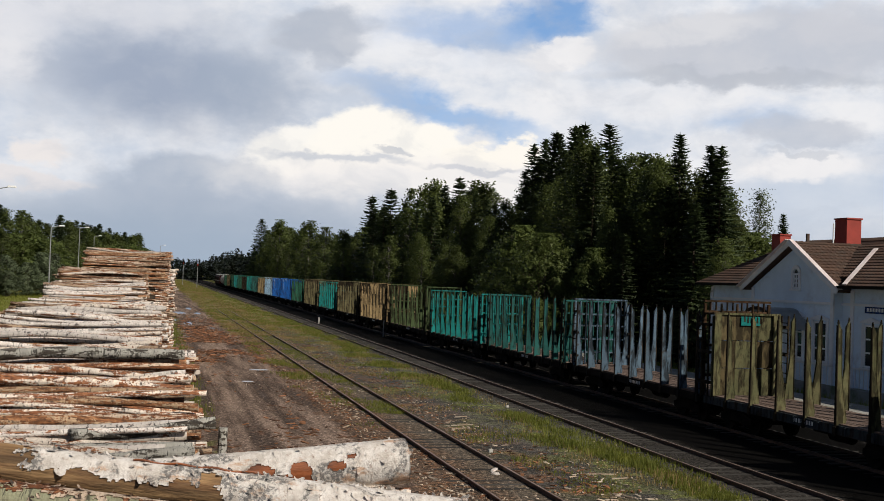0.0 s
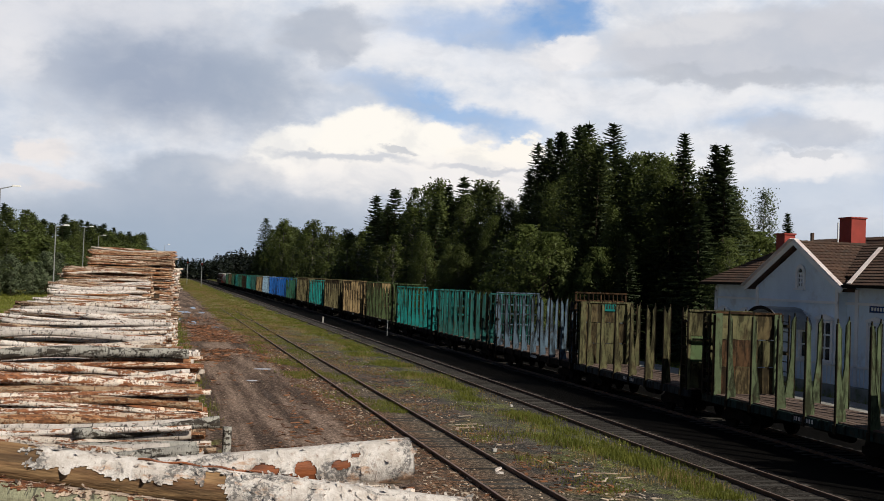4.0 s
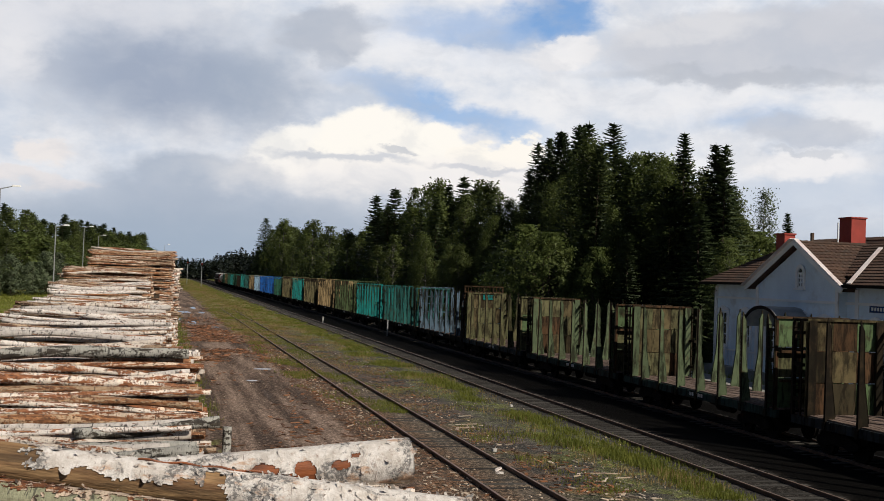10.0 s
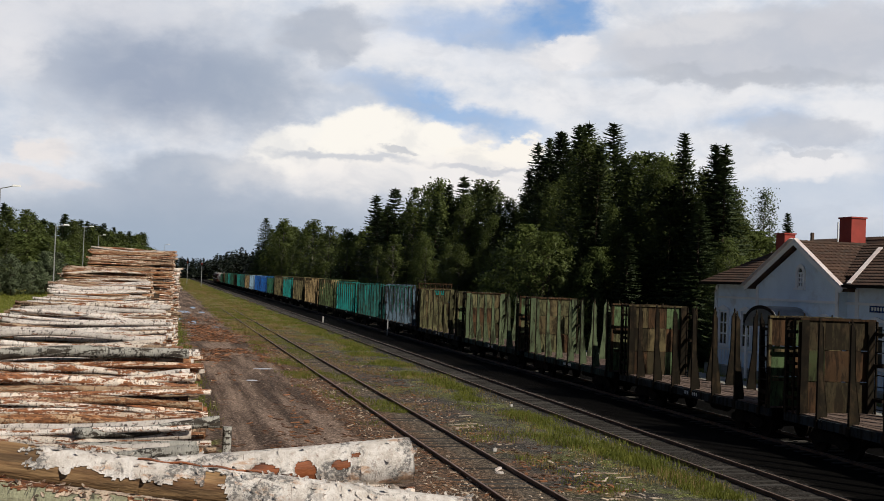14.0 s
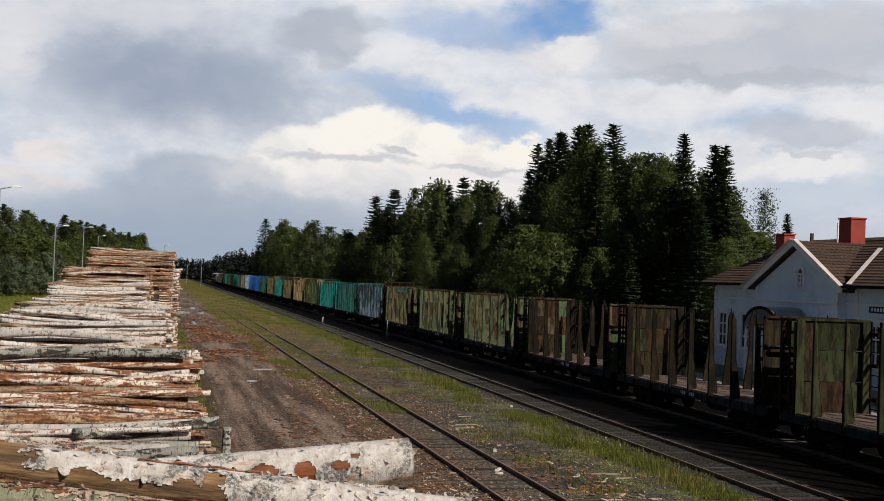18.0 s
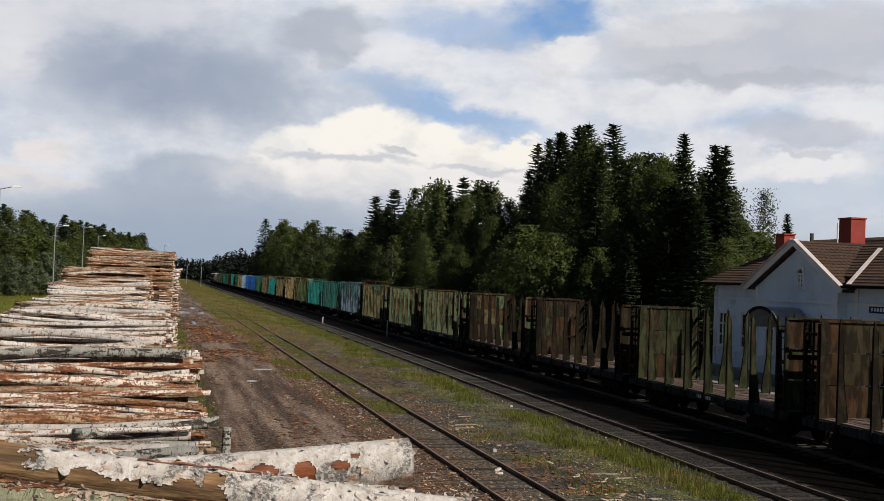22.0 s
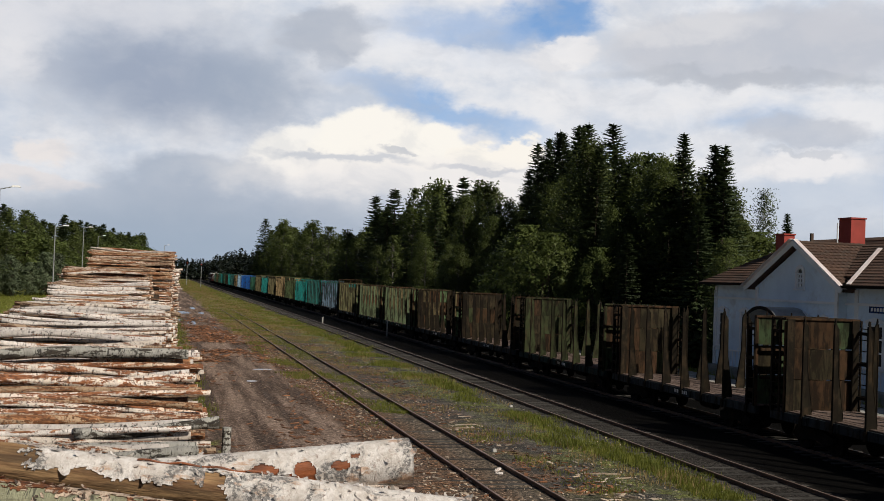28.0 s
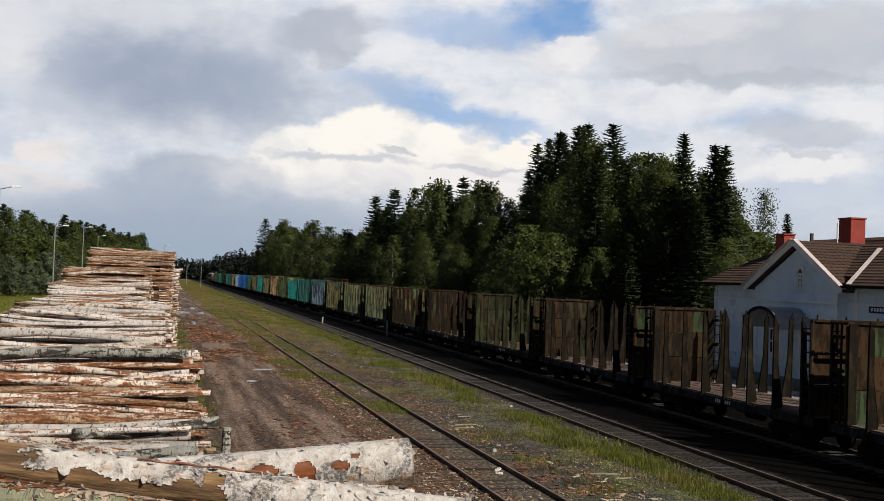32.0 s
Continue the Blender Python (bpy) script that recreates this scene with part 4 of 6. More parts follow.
def barked_log(p, q, r, keeps, bark, wood, seed, bow, label, curl=False, taper=-0.10):
    """A large log: a core of bare wood and a sleeve of bark, torn away where keeps() says so."""
    p, q = Vector(p), Vector(q)
    d = q - p
    rng = random.Random(seed)
    t = thing("birch_log", Matrix.Translation((p + q) / 2) @ d.to_track_quat("X", "Z").to_matrix().to_4x4(), label, "log", "logs of the timber stack")
    n, m, length = 66, 340, d.length

    def at(f, w, k):
        v = Vector((f * 6, math.cos(w) * 1.2, math.sin(w) * 1.2 + seed * 9))
        rr = r * (1.04 + taper * f) * (1 + 0.06 * noise.noise(v) + 0.026 * noise.noise(v * 4) + 0.010 * noise.noise(v * 13)) + k
        return ((f - 0.5) * length, rr * math.cos(w) + 0.02 * math.sin(5 * f + seed), rr * math.sin(w) + bow * math.sin(math.pi * f))
    core = Shape()
    for j in range(41):
        core.v += [at(j / 40, 6.28318 * i / 24, 0.0) for i in range(24)]
    core.f = [(j * 24 + i, j * 24 + (i + 1) % 24, (j + 1) * 24 + (i + 1) % 24, (j + 1) * 24 + i) for j in range(40) for i in range(24)]
    core.f += [tuple(range(24)), tuple(range(40 * 24, 41 * 24))]
    core.s = [0] * 960 + [1, 1]
    me = core.mesh("core", wood, M_CUT)
    me.polygons.foreach_set("use_smooth", [len(g.vertices) == 4 for g in me.polygons])
    part("core", me, None, t, "bare wood under the bark")
    kept = set()
    for j in range(m):
        for i in range(n):
            f, w = (j + 0.5) / m, 6.28318 * ((i + 0.5) / n) - 0.9
            g = noise.noise(Vector((f * 34, w * 1.8, seed))) + 0.6 * noise.noise(Vector((f * 120, w * 5, seed + 5)))
            if keeps(f, w, g):
                kept.add((j, i))
    tuples = sorted(kept)
    s = Shape()
    for j in range(m + 1):
        for i in range(n):
            w = 6.28318 * i / n - 0.9
            lift = 0.006 + 0.003 * noise.noise(Vector((j * 0.4, i * 0.7, seed)))
            ragged = min(1.0, max(0.0, (j + rng.uniform(-0.42, 0.42)) / m)) if 0 < j < m else j / m
            w += rng.uniform(-0.4, 0.4) * 6.28318 / n
            s.v.append(at(ragged, w, lift))
            s.v.append(at(ragged, w, -0.002))

    def idx(j, i, deep):
        return (j * n + i % n) * 2 + deep
    for j, i in kept:
        ring = [(j, i), (j, i + 1), (j + 1, i + 1), (j + 1, i)]
        s.f.append(tuple(idx(a, b, 0) for a, b in ring))
        for (a, b), side in zip(zip(ring, ring[1:] + ring[:1]), ((j - 1, i), (j, (i + 1) % n), (j + 1, i), (j, (i - 1) % n))):
            if side not in kept:
                s.f.append((idx(*a, 0), idx(*b, 0), idx(*b, 1), idx(*a, 1)))
    me = bpy.data.meshes.new("bark")
    me.from_pydata(s.v, [], s.f)
    me.materials.append(bark)
    me.shade_smooth()
    part("bark", me, None, t, "sleeve of bark with ragged torn edges")
    flakes = Shape()
    for i in range(300):
        j, o = rng.choice(tuples)
        f, w = (j + rng.random()) / m, 6.28318 * ((o + rng.random()) / n) - 0.9
        base = Vector(at(f, w, 0.007))
        up = Vector((0, math.cos(w), math.sin(w)))
        u = Vector((rng.uniform(-1, 1), 0, 0)) + up.cross(Vector((1, 0, 0))) * rng.uniform(-1, 1)
        u = u.normalized() * rng.uniform(0.008, 0.03)
        v = u.cross(up) * rng.uniform(0.4, 1.2)
        tip = up * rng.uniform(0.004, 0.016)
        flakes.put([tuple(base - v), tuple(base + v), tuple(base + u + v * 0.8 + tip * 0.5), tuple(base + u - v * 0.8 + tip * 0.5), tuple(base + u * 1.7 + v * 0.3 + tip * 1.6), tuple(base + u * 1.7 - v * 0.4 + tip * 1.4)],
                   [(0, 1, 2, 3), (3, 2, 4, 5)])
    tagged(part("bark_flake", flakes, bark, t, "curled flakes of bark"), kind="stuff")
    if curl:
        strip = Shape()
        for k in range(27):
            g = 0.50 + 0.0075 * k
            c = Vector(at(g, 1.9 - 0.012 * k, 0.012 + 0.006 * math.sin(k * 0.9)))
            strip.v += [tuple(c + Vector((0, 0.007 * math.cos(a), 0.007 * math.sin(a)))) for a in (0, 1.05, 2.09, 3.14, 4.19, 5.24)]
        strip.f = [(k * 6 + i, k * 6 + (i + 1) % 6, k * 6 + 6 + (i + 1) % 6, k * 6 + 6 + i) for k in range(26) for i in range(6)]
        strip.s = [0] * len(strip.f)
        part("bark_curl", strip, M_REDWOOD, t, "red-brown curled edge of bark")
    return t


def pile(profile, left, right, kinds, seed, size, single, label, skew=0.0, depth=2, loose=1.95):
    """A stack of logs lying across. profile: (distance along, height) from its foot towards us over its top to its far edge."""
    rng = random.Random(seed)
    parent = None if single else thing("log_pile", pose(0, 0, 0), label, "log pile", "timber stacks")
    pts = []
    for (y0, z0), (y1, z1) in zip(profile, profile[1:]):
        pts.append((y0, z0, y1, z1))
    k = 0
    for layer in range(depth):
        inset = size * (0.9 + 2.15 * layer)
        for y0, z0, y1, z1 in pts:
            run = math.hypot(y1 - y0, z1 - z0)
            ny, nz = -(z1 - z0) / run, (y1 - y0) / run
            f = rng.uniform(0.2, 0.8) * size
            while f < run:
                r = size * rng.uniform(0.55, 1.25) * (1.35 if rng.random() < 0.08 else 1.0)
                jut = rng.uniform(-1.15, 0.9) * size
                y = y0 + (y1 - y0) * f / run - ny * (inset + jut)
                z = z0 + (z1 - z0) * f / run - nz * (inset + jut)
                sl = rng.gauss(0, 0.075)
                tilt = rng.gauss(0, 0.033)
                a, b = left + rng.gauss(0, 0.13), right + rng.gauss(0, 0.14) + (rng.uniform(-0.9, 0) if rng.random() < 0.08 else 0)
                # deeper layers take darker bark: the gaps' shade is put into their colour
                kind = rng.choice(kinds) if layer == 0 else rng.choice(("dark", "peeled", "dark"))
                w = (b - a) / 2
                put_log(kind, seed * 1000 + k, (a, y - w * (sl + skew), z - w * tilt), (b, y + w * (sl + skew), z + w * tilt), r, parent)
                k += 1
                f += r * loose
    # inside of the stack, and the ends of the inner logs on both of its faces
    # near-black core wood, coloured for the shade between the logs
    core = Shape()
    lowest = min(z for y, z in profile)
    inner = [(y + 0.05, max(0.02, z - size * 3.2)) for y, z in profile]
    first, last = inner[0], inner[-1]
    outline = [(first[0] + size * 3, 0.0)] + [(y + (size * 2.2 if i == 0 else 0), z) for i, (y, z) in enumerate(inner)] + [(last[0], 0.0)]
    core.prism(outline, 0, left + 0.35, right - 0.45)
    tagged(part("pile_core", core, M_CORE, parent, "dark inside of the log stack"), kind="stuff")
    stubs = Shape()
    for x0, x1 in ((right - 0.6, right - 0.05),):
        z = size
        while z < max(z_ for y_, z_ in profile) - size * 2.0:
            y = profile[0][0] + rng.random() * size * 2
            while y < profile[-1][0]:
                top = np.interp(y, [p[0] for p in profile], [p[1] for p in profile])
                if z < top - size * 2.2:
                    r = size * rng.uniform(0.65, 1.1)
                    stubs.slot = 0
                    stubs.tube((x0, y, z), (x1 + rng.gauss(0, 0.1), y, z + rng.uniform(-0.02, 0.02)), r, r, 5)
                y += size * 2.5
            z += size * 2.1
    if stubs.v:
        me = bpy.data.meshes.new("log_end")
        me.from_pydata(stubs.v, [], stubs.f)
        me.materials.append(M_BARK[1])
        me.materials.append(M_CUT)
        for p in me.polygons:
            p.material_index = 0 if len(p.vertices) == 4 else 1
        ob = new("log_end", me)
        ob.parent = parent
        tagged(ob, "cut ends of the inner logs of the stack", kind="stuff")
    return parent


def make_timber():
    # dark logs among the outer ones stand in for shaded gaps
    white, mixed = ["white", "mixed", "white", "white", "dark", "mixed", "white"], ["white", "mixed", "mixed", "rusty", "white", "mixed", "peeled"]
    # the stack under the viewer, with its single logs on top
    top = {}
    for kind, p, q, r, k in [("grey", (-2.0, 5.95, 4.30), (1.95, 6.1, 4.0), 0.10, 4), ("white", (-3.2, 7.3, 4.50), (-0.76, 7.2, 4.41), 0.075, 6),
                             ("mixed", (-2.3, 7.5, 4.12), (1.69, 7.30, 4.11), 0.075, 7), ("mixed", (-2.2, 7.0, 4.08), (0.9, 7.05, 4.04), 0.10, 8),
                             ("mixed", (-2.2, 5.6, 4.20), (1.6, 5.7, 4.12), 0.08, 9), ("grey", (-2.6, 15.5, 2.98), (0.59, 15.8, 3.04), 0.095, 10),
                             ("peeled", (-2.4, 15.2, 2.80), (0.66, 15.4, 2.86), 0.08, 12)]:
        top[k] = put_log(kind, k, p, q, r, straight=True)

    def torn(f, w, g):
        holes = ((0.764, 0.93, 0.018, 0.13), (0.826, 0.96, 0.018, 0.13), (0.79, 1.12, 0.060, 0.13), (0.885, 0.92, 0.016, 0.065), (0.69, 1.02, 0.048, 0.08), (0.906, 0.80, 0.007, 0.04), (0.40, 1.0, 0.05, 0.2))
        return all(((f - a) / c) ** 2 + ((w / math.pi - b) / d) ** 2 + 0.55 * g > 1.0 for a, b, c, d in holes)

    def half(f, w, g):
        low = 0.92 + 0.04 * math.sin(f * 40) + 0.95 * min(1.0, max(0.0, (f - 0.63) / 0.10)) + 0.09 * g
        return f > 0.352 + 0.02 * g and -0.3 < w / math.pi < low and not (abs(f - 0.615) < 0.014 and abs(w / math.pi - 0.78) < 0.12 + 0.1 * g)

    def skin(f, w, g):
        return w / math.pi < 0.72 + 0.30 * g or w / math.pi > 1.8

    barked_log((-2.4, 7.5, 3.98), (1.66, 7.30, 4.345), 0.122, torn, M_NEARBARK, M_REDWOOD, 1, 0.01, "thick white birch log with torn bark showing red-brown wood", taper=0.16)
    barked_log((-2.1, 7.14, 4.535), (1.9, 6.66, 4.095), 0.122, half, M_NEARBARK, M_TANWOOD, 2, -0.005, "white birch log split along its side to brown wood", True)
    barked_log((-2.3, 6.92, 4.43), (1.4, 6.30, 4.00), 0.10, skin, M_BARK[5], M_GREENBARK, 3, 0.0, "pale green lichened log with peeling reddish skin")
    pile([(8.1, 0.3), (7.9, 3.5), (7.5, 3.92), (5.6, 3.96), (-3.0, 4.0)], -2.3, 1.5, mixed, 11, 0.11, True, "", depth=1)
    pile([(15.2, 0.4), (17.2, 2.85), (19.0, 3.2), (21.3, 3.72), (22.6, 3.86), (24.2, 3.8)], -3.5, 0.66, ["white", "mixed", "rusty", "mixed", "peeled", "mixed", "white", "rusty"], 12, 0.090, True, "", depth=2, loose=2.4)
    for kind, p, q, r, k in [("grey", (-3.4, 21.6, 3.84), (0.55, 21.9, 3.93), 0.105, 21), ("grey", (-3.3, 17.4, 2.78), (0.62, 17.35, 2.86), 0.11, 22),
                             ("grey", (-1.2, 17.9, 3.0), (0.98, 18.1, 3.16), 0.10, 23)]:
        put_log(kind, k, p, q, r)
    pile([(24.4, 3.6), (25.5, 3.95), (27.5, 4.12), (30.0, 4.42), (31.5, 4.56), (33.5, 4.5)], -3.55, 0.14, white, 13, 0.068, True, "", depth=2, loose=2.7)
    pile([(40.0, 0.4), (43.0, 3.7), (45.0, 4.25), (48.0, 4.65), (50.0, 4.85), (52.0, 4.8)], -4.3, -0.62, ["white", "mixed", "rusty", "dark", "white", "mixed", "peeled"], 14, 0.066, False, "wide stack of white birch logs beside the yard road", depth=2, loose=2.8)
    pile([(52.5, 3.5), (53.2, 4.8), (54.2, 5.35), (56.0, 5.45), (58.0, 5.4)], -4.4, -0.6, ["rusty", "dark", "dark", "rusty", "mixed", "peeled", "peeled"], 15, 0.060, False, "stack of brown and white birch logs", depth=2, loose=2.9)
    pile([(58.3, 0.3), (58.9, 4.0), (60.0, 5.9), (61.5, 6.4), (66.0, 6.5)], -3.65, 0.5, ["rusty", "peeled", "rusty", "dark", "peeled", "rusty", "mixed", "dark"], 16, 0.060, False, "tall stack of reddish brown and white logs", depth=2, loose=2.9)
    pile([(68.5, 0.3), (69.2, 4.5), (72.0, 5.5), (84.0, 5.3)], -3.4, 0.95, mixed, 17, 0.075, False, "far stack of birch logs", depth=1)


make_timber()

# ---- the timber train ----
TRAIN_X = 22.9
TRAIN = [(0.0, -33.83), (2.0, -26.32), (4.0, -18.81), (6.0, -11.35), (9.0, -0.1), (11.0, 7.42), (13.0, 14.93), (14.5, 20.55), (16.5, 28.0), (18.0, 33.5),
         (20.0, 40.5), (22.0, 46.6), (24.0, 52.3), (25.5, 56.4), (27.5, 61.85), (29.0, 65.95), (31.0, 71.4), (32.0, 74.1)]
MOVING = []
CACHE = {}


def cached(key, build):
    if key not in CACHE:
        CACHE[key] = build()
    return CACHE[key]


def bogie_parts(wagon, y):
    def frame_shape():
        s = Shape()
        for sx in (-1, 1):
            s.prism([(-1.15, 0.42), (-0.75, 0.30), (-0.35, 0.42), (0.35, 0.42), (0.75, 0.30), (1.15, 0.42), (1.15, 0.62), (0.5, 0.80), (-0.5, 0.80), (-1.15, 0.62)], 0, sx * 1.02 - 0.07, sx * 1.02 + 0.07)
        s.box(0, 0, 0.62, 2.2, 0.42, 0.34)
        return s.mesh("bogie_frame", M_STEEL)

    def wheel_shape():
        s = Shape()
        for sx in (-1, 1):
            x = sx * 0.80
            s.tube((x - sx * 0.10, 0, 0), (x + sx * 0.035, 0, 0), 0.455, 0.475, 20)
            s.tube((x - sx * 0.13, 0, 0), (x - sx * 0.10, 0, 0), 0.50, 0.50, 20)
            s.tube((x, 0, 0), (x + sx * 0.16, 0, 0), 0.13, 0.11, 10)
            s.box(x + sx * 0.04, 0.26, 0, 0.02, 0.10, 0.04)
        s.tube((-0.8, 0, 0), (0.8, 0, 0), 0.08, 0.08, 8)
        return s.mesh("wheelset", M_STEEL)
    b = part("bogie", cached("bogie", frame_shape), None, wagon, "black cast bogie", pose(0, y, 0))
    out = []
    for dy in (-0.925, 0.925):
        out.append(part("wheelset", cached("wheelset", wheel_shape), None, b, "", pose(0, dy, 0.475)))
    return out


def underframe(wagon, half, colour, key):
    def sill():
        s = Shape()
        s.box(0, 0, 1.06, 0.14, half * 2, 0.30)
        s.box(-0.05, 0, 0.93, 0.06, half * 2, 0.04)
        for i in range(9):
            s.box(-0.085, -half + 0.8 + i * (2 * half - 1.6) / 8, 1.05, 0.05, 0.16, 0.26)
        return s.mesh("side_sill", colour)

    def spine():
        s = Shape()
        s.box(0, 0, 0.98, 0.5, half * 2, 0.42)
        for i in range(7):
            s.box(0, -half + 0.4 + i * (2 * half - 0.8) / 6, 1.05, 2.5, 0.14, 0.2)
        s.box(0.5, 0.8, 0.72, 0.5, 1.2, 0.45)
        s.tube((-0.6, -2.2, 0.72), (-0.6, -1.1, 0.72), 0.2, 0.2, 10)
        return s.mesh("underframe", M_STEEL)

    def hook():
        s = Shape().box(0, 0.25, 0.98, 0.24, 0.6, 0.24, bevel=0.03).box(0.06, 0.5, 0.98, 0.34, 0.2, 0.34, bevel=0.05)
        return s.mesh("coupler", M_STEEL)
    part("side_sill", cached(("sill", key, half), sill), None, wagon, "", pose(-1.38, 0, 0))
    part("side_sill", cached(("sill", key, half), sill), None, wagon, "", pose(1.38, 0, 0, 0, 0, 180))
    part("underframe", cached(("spine", half), spine), None, wagon)
    part("coupler", cached("hook", hook), None, wagon, "", pose(0, half, 0))
    part("coupler", cached("hook", hook), None, wagon, "", pose(0, -half, 0, 0, 0, 180))


def deck(wagon, half):
    def board():
        return Shape().box(0, 0, 0, 0.262, half * 2 - 0.1, 0.055).mesh("deck_board", M_BOARD)
    me = cached(("board", half), board)
    for i in range(10):
        part("deck_board", me, None, wagon, "", pose(-1.22 + i * 0.271, 0, 1.235 + (i * 37 % 5) * 0.004))


STAKE_TOP = 4.52


def stake_wagon(y_far, stake_paint, panel_paints, sill_paint, label, key, stakes=7, half=6.775, inset=(0.66, 2.04), deep=0.80, lattice=False, stake_top=STAKE_TOP, panel_top=4.54, far_paint=None, portal=None, patch=None):
    """A flat timber wagon: plank deck, tapered steel stakes along both sides, a sheeted wall at each end."""
    w = thing("timber_wagon", pose(TRAIN_X, y_far - half, RAIL_TOP), label, "railway wagon", "wagons of the train")
    underframe(w, half, sill_paint, key)
    deck(w, half)

    def stake():
        s = Shape()
        t, z0 = 0.055, 0.92
        s.prism([(0.02, z0 + 0.02), (0.14, z0 + 0.06), (0.38, z0 + 0.34), (0.38, z0 + 0.44), (0.17, z0 + 1.9), (0.14, stake_top - 0.22), (0.04, stake_top - 0.02), (0.02, stake_top - 0.02)], 1, -0.03, 0.03)
        s.prism([(0.17, z0 + 1.9), (0.14, stake_top - 0.22), (0.155, stake_top - 0.22), (0.185, z0 + 1.9), (0.395, z0 + 0.44), (0.38, z0 + 0.44)], 1, -0.042, 0.042)
        s.slot = 1
        s.box(0.0, 0, (z0 + stake_top - 0.08) / 2, 0.028, 2 * t, stake_top - 0.08 - z0, top=(1.0, 0.8))
        s.box(0.03, 0, stake_top + 0.03, 0.05, 0.07, 0.14, top=(0.6, 0.5))
        s.box(-0.03, 0, z0 + 0.10, 0.05, 0.17, 0.30, bevel=0.02)
        s.prism([(0.14, z0 + 0.04), (0.30, z0 + 0.04), (0.38, z0 + 0.32)], 1, -0.05, 0.05)
        return s.mesh("stake", stake_paint, flange_paint)
    # outer flanges, ladders and end frames take a near-black tone of the stake paint
    flange_paint = paint("sooty_" + stake_paint.name.replace("wagon_paint_", ""), tuple(FLANGE[i] * 0.6 + TONE[stake_paint.name][i] * 0.10 for i in range(3)), 0.5, None, 0.6)
    me = cached(("stake", key, stake_top), stake)
    gap = (2 * half - inset[0] - inset[1]) / (stakes - 1)
    for i in range(stakes):
        y = -half + inset[0] + i * gap
        part("stake", me, None, w, "", pose(-1.47, y, 0, 0, (i * 29 % 7 - 3) * 0.12, 0))
        part("stake", me, None, w, "", pose(1.47, y, 0, 0, (i * 31 % 7 - 3) * 0.12, 180))
    for sy in (-1, 1):
        wall = Shape()
        open_frame = portal is not None and sy < 0
        frame_paint = portal if open_frame else stake_paint if lattice else panel_paints[-1]
        high = panel_top + 0.30 if open_frame else panel_top
        rise, mid = high - 1.2, (1.2 + high) / 2
        wall.box(0, 0, high - 0.03, 2.98, 0.16, 0.08)
        y_wall = half - 0.10 - deep if sy > 0 else -half + 0.10
        e = part("end_wall", wall, frame_paint, w, "", pose(0, y_wall, 0))

        def bar(name, x, y, z, sx, sz):
            me_ = cached((name, key, frame_paint.name, sx, sz), lambda: Shape().box(0, 0, 0, sx, 0.10, sz, bevel=0.015).mesh(name, frame_paint))
            part(name, me_, None, e, "", pose(x, y, z))
        for x in (-1.43, 1.43):
            bar("post", x, 0, mid - 0.06, 0.12, rise - 0.12)
        if open_frame:
            for x in (-0.7, 0.0, 0.7):
                bar("upright", x, 0, mid - 0.06, 0.07, rise - 0.12)
            bar("cross_bar", 0, 0.06, high - 0.45, 2.7, 0.08)
            for x in (-1.2, -0.95, -0.45, -0.2, 0.2, 0.45, 0.95, 1.2):
                bar("short_bar", x, 0, high - 0.22, 0.04, 0.36)
        elif lattice:
            for i in range(8):
                bar("upright", -1.15 + i * 0.33, 0, mid - 0.06, 0.05, rise - 0.12)
            for z in (1.9, 2.6, 3.3, 3.9):
                bar("cross_bar", 0, 0.06, z, 2.7, 0.07)
        else:
            for x in (-0.5, 0.5):
                bar("upright", x, sy * 0.09, mid - 0.06, 0.10, rise - 0.12)
            for z in (2.25, 3.3):
                bar("cross_bar", 0, sy * 0.15, z, 2.7, 0.10)
        if not lattice:
            rng = random.Random(key + str(y_far) + str(sy))
            for i in range(3):
                for j in range(3):
                    mat = rng.choice(panel_paints if sy > 0 or far_paint is None else [far_paint, panel_paints[0]])
                    sm = cached(("sheet", mat.name, panel_top), lambda: Shape().box(0, 0, 0, 0.93, 0.012, (panel_top - 1.26) / 3 - 0.03).mesh("sheet", mat))
                    part("sheet", sm, None, e, "", pose(-0.94 + i * 0.94, -sy * 0.004, 1.26 + (j + 0.5) * (panel_top - 1.26) / 3, rng.uniform(-0.6, 0.6), 0, 0))
        def ladder():
            s = Shape()
            for dy in (-0.50, 0.0):
                s.box(0, dy, 2.85, 0.05, 0.07, 3.3)
            for i in range(8):
                s.box(0, -0.25, 1.42 + i * 0.40, 0.035, 0.46, 0.035)
            for z in (1.75, 2.95, 4.05):
                s.box(0.06, -0.25, z, 0.12, 0.56, 0.11)
            return s.mesh("ladder", flange_paint)
        rungs = cached(("ladder", key), ladder)
        for sx in (-1, 1):
            front = y_wall + (deep - 0.05 if sy > 0 and deep else 0.50 if sy < 0 else 0.0)
            back = y_wall - 0.62 if sy > 0 and deep else front - 0.50
            part("ladder", rungs, None, w, "sooty steel ladder at the wagon's corner", pose(sx * 1.50, front if sx < 0 else back, 0, 0, 0, 0 if sx < 0 else 180))
        if sy > 0 and deep:
            outer = Shape().box(0, 0, panel_top - 0.04, 2.98, 0.10, 0.10)
            for x in (-1.43, 1.43):
                outer.box(x, 0, mid - 0.06, 0.13, 0.10, rise - 0.12).box(x, -deep / 2, panel_top - 0.05, 0.09, deep - 0.1, 0.07)
            outer.box(0, 0, 2.0, 2.8, 0.06, 0.12).box(0, 0, 3.2, 2.8, 0.06, 0.12)
            part("end_frame", outer, flange_paint, w, "sooty open frame at the wagon's end", pose(0, half - 0.06, 0))
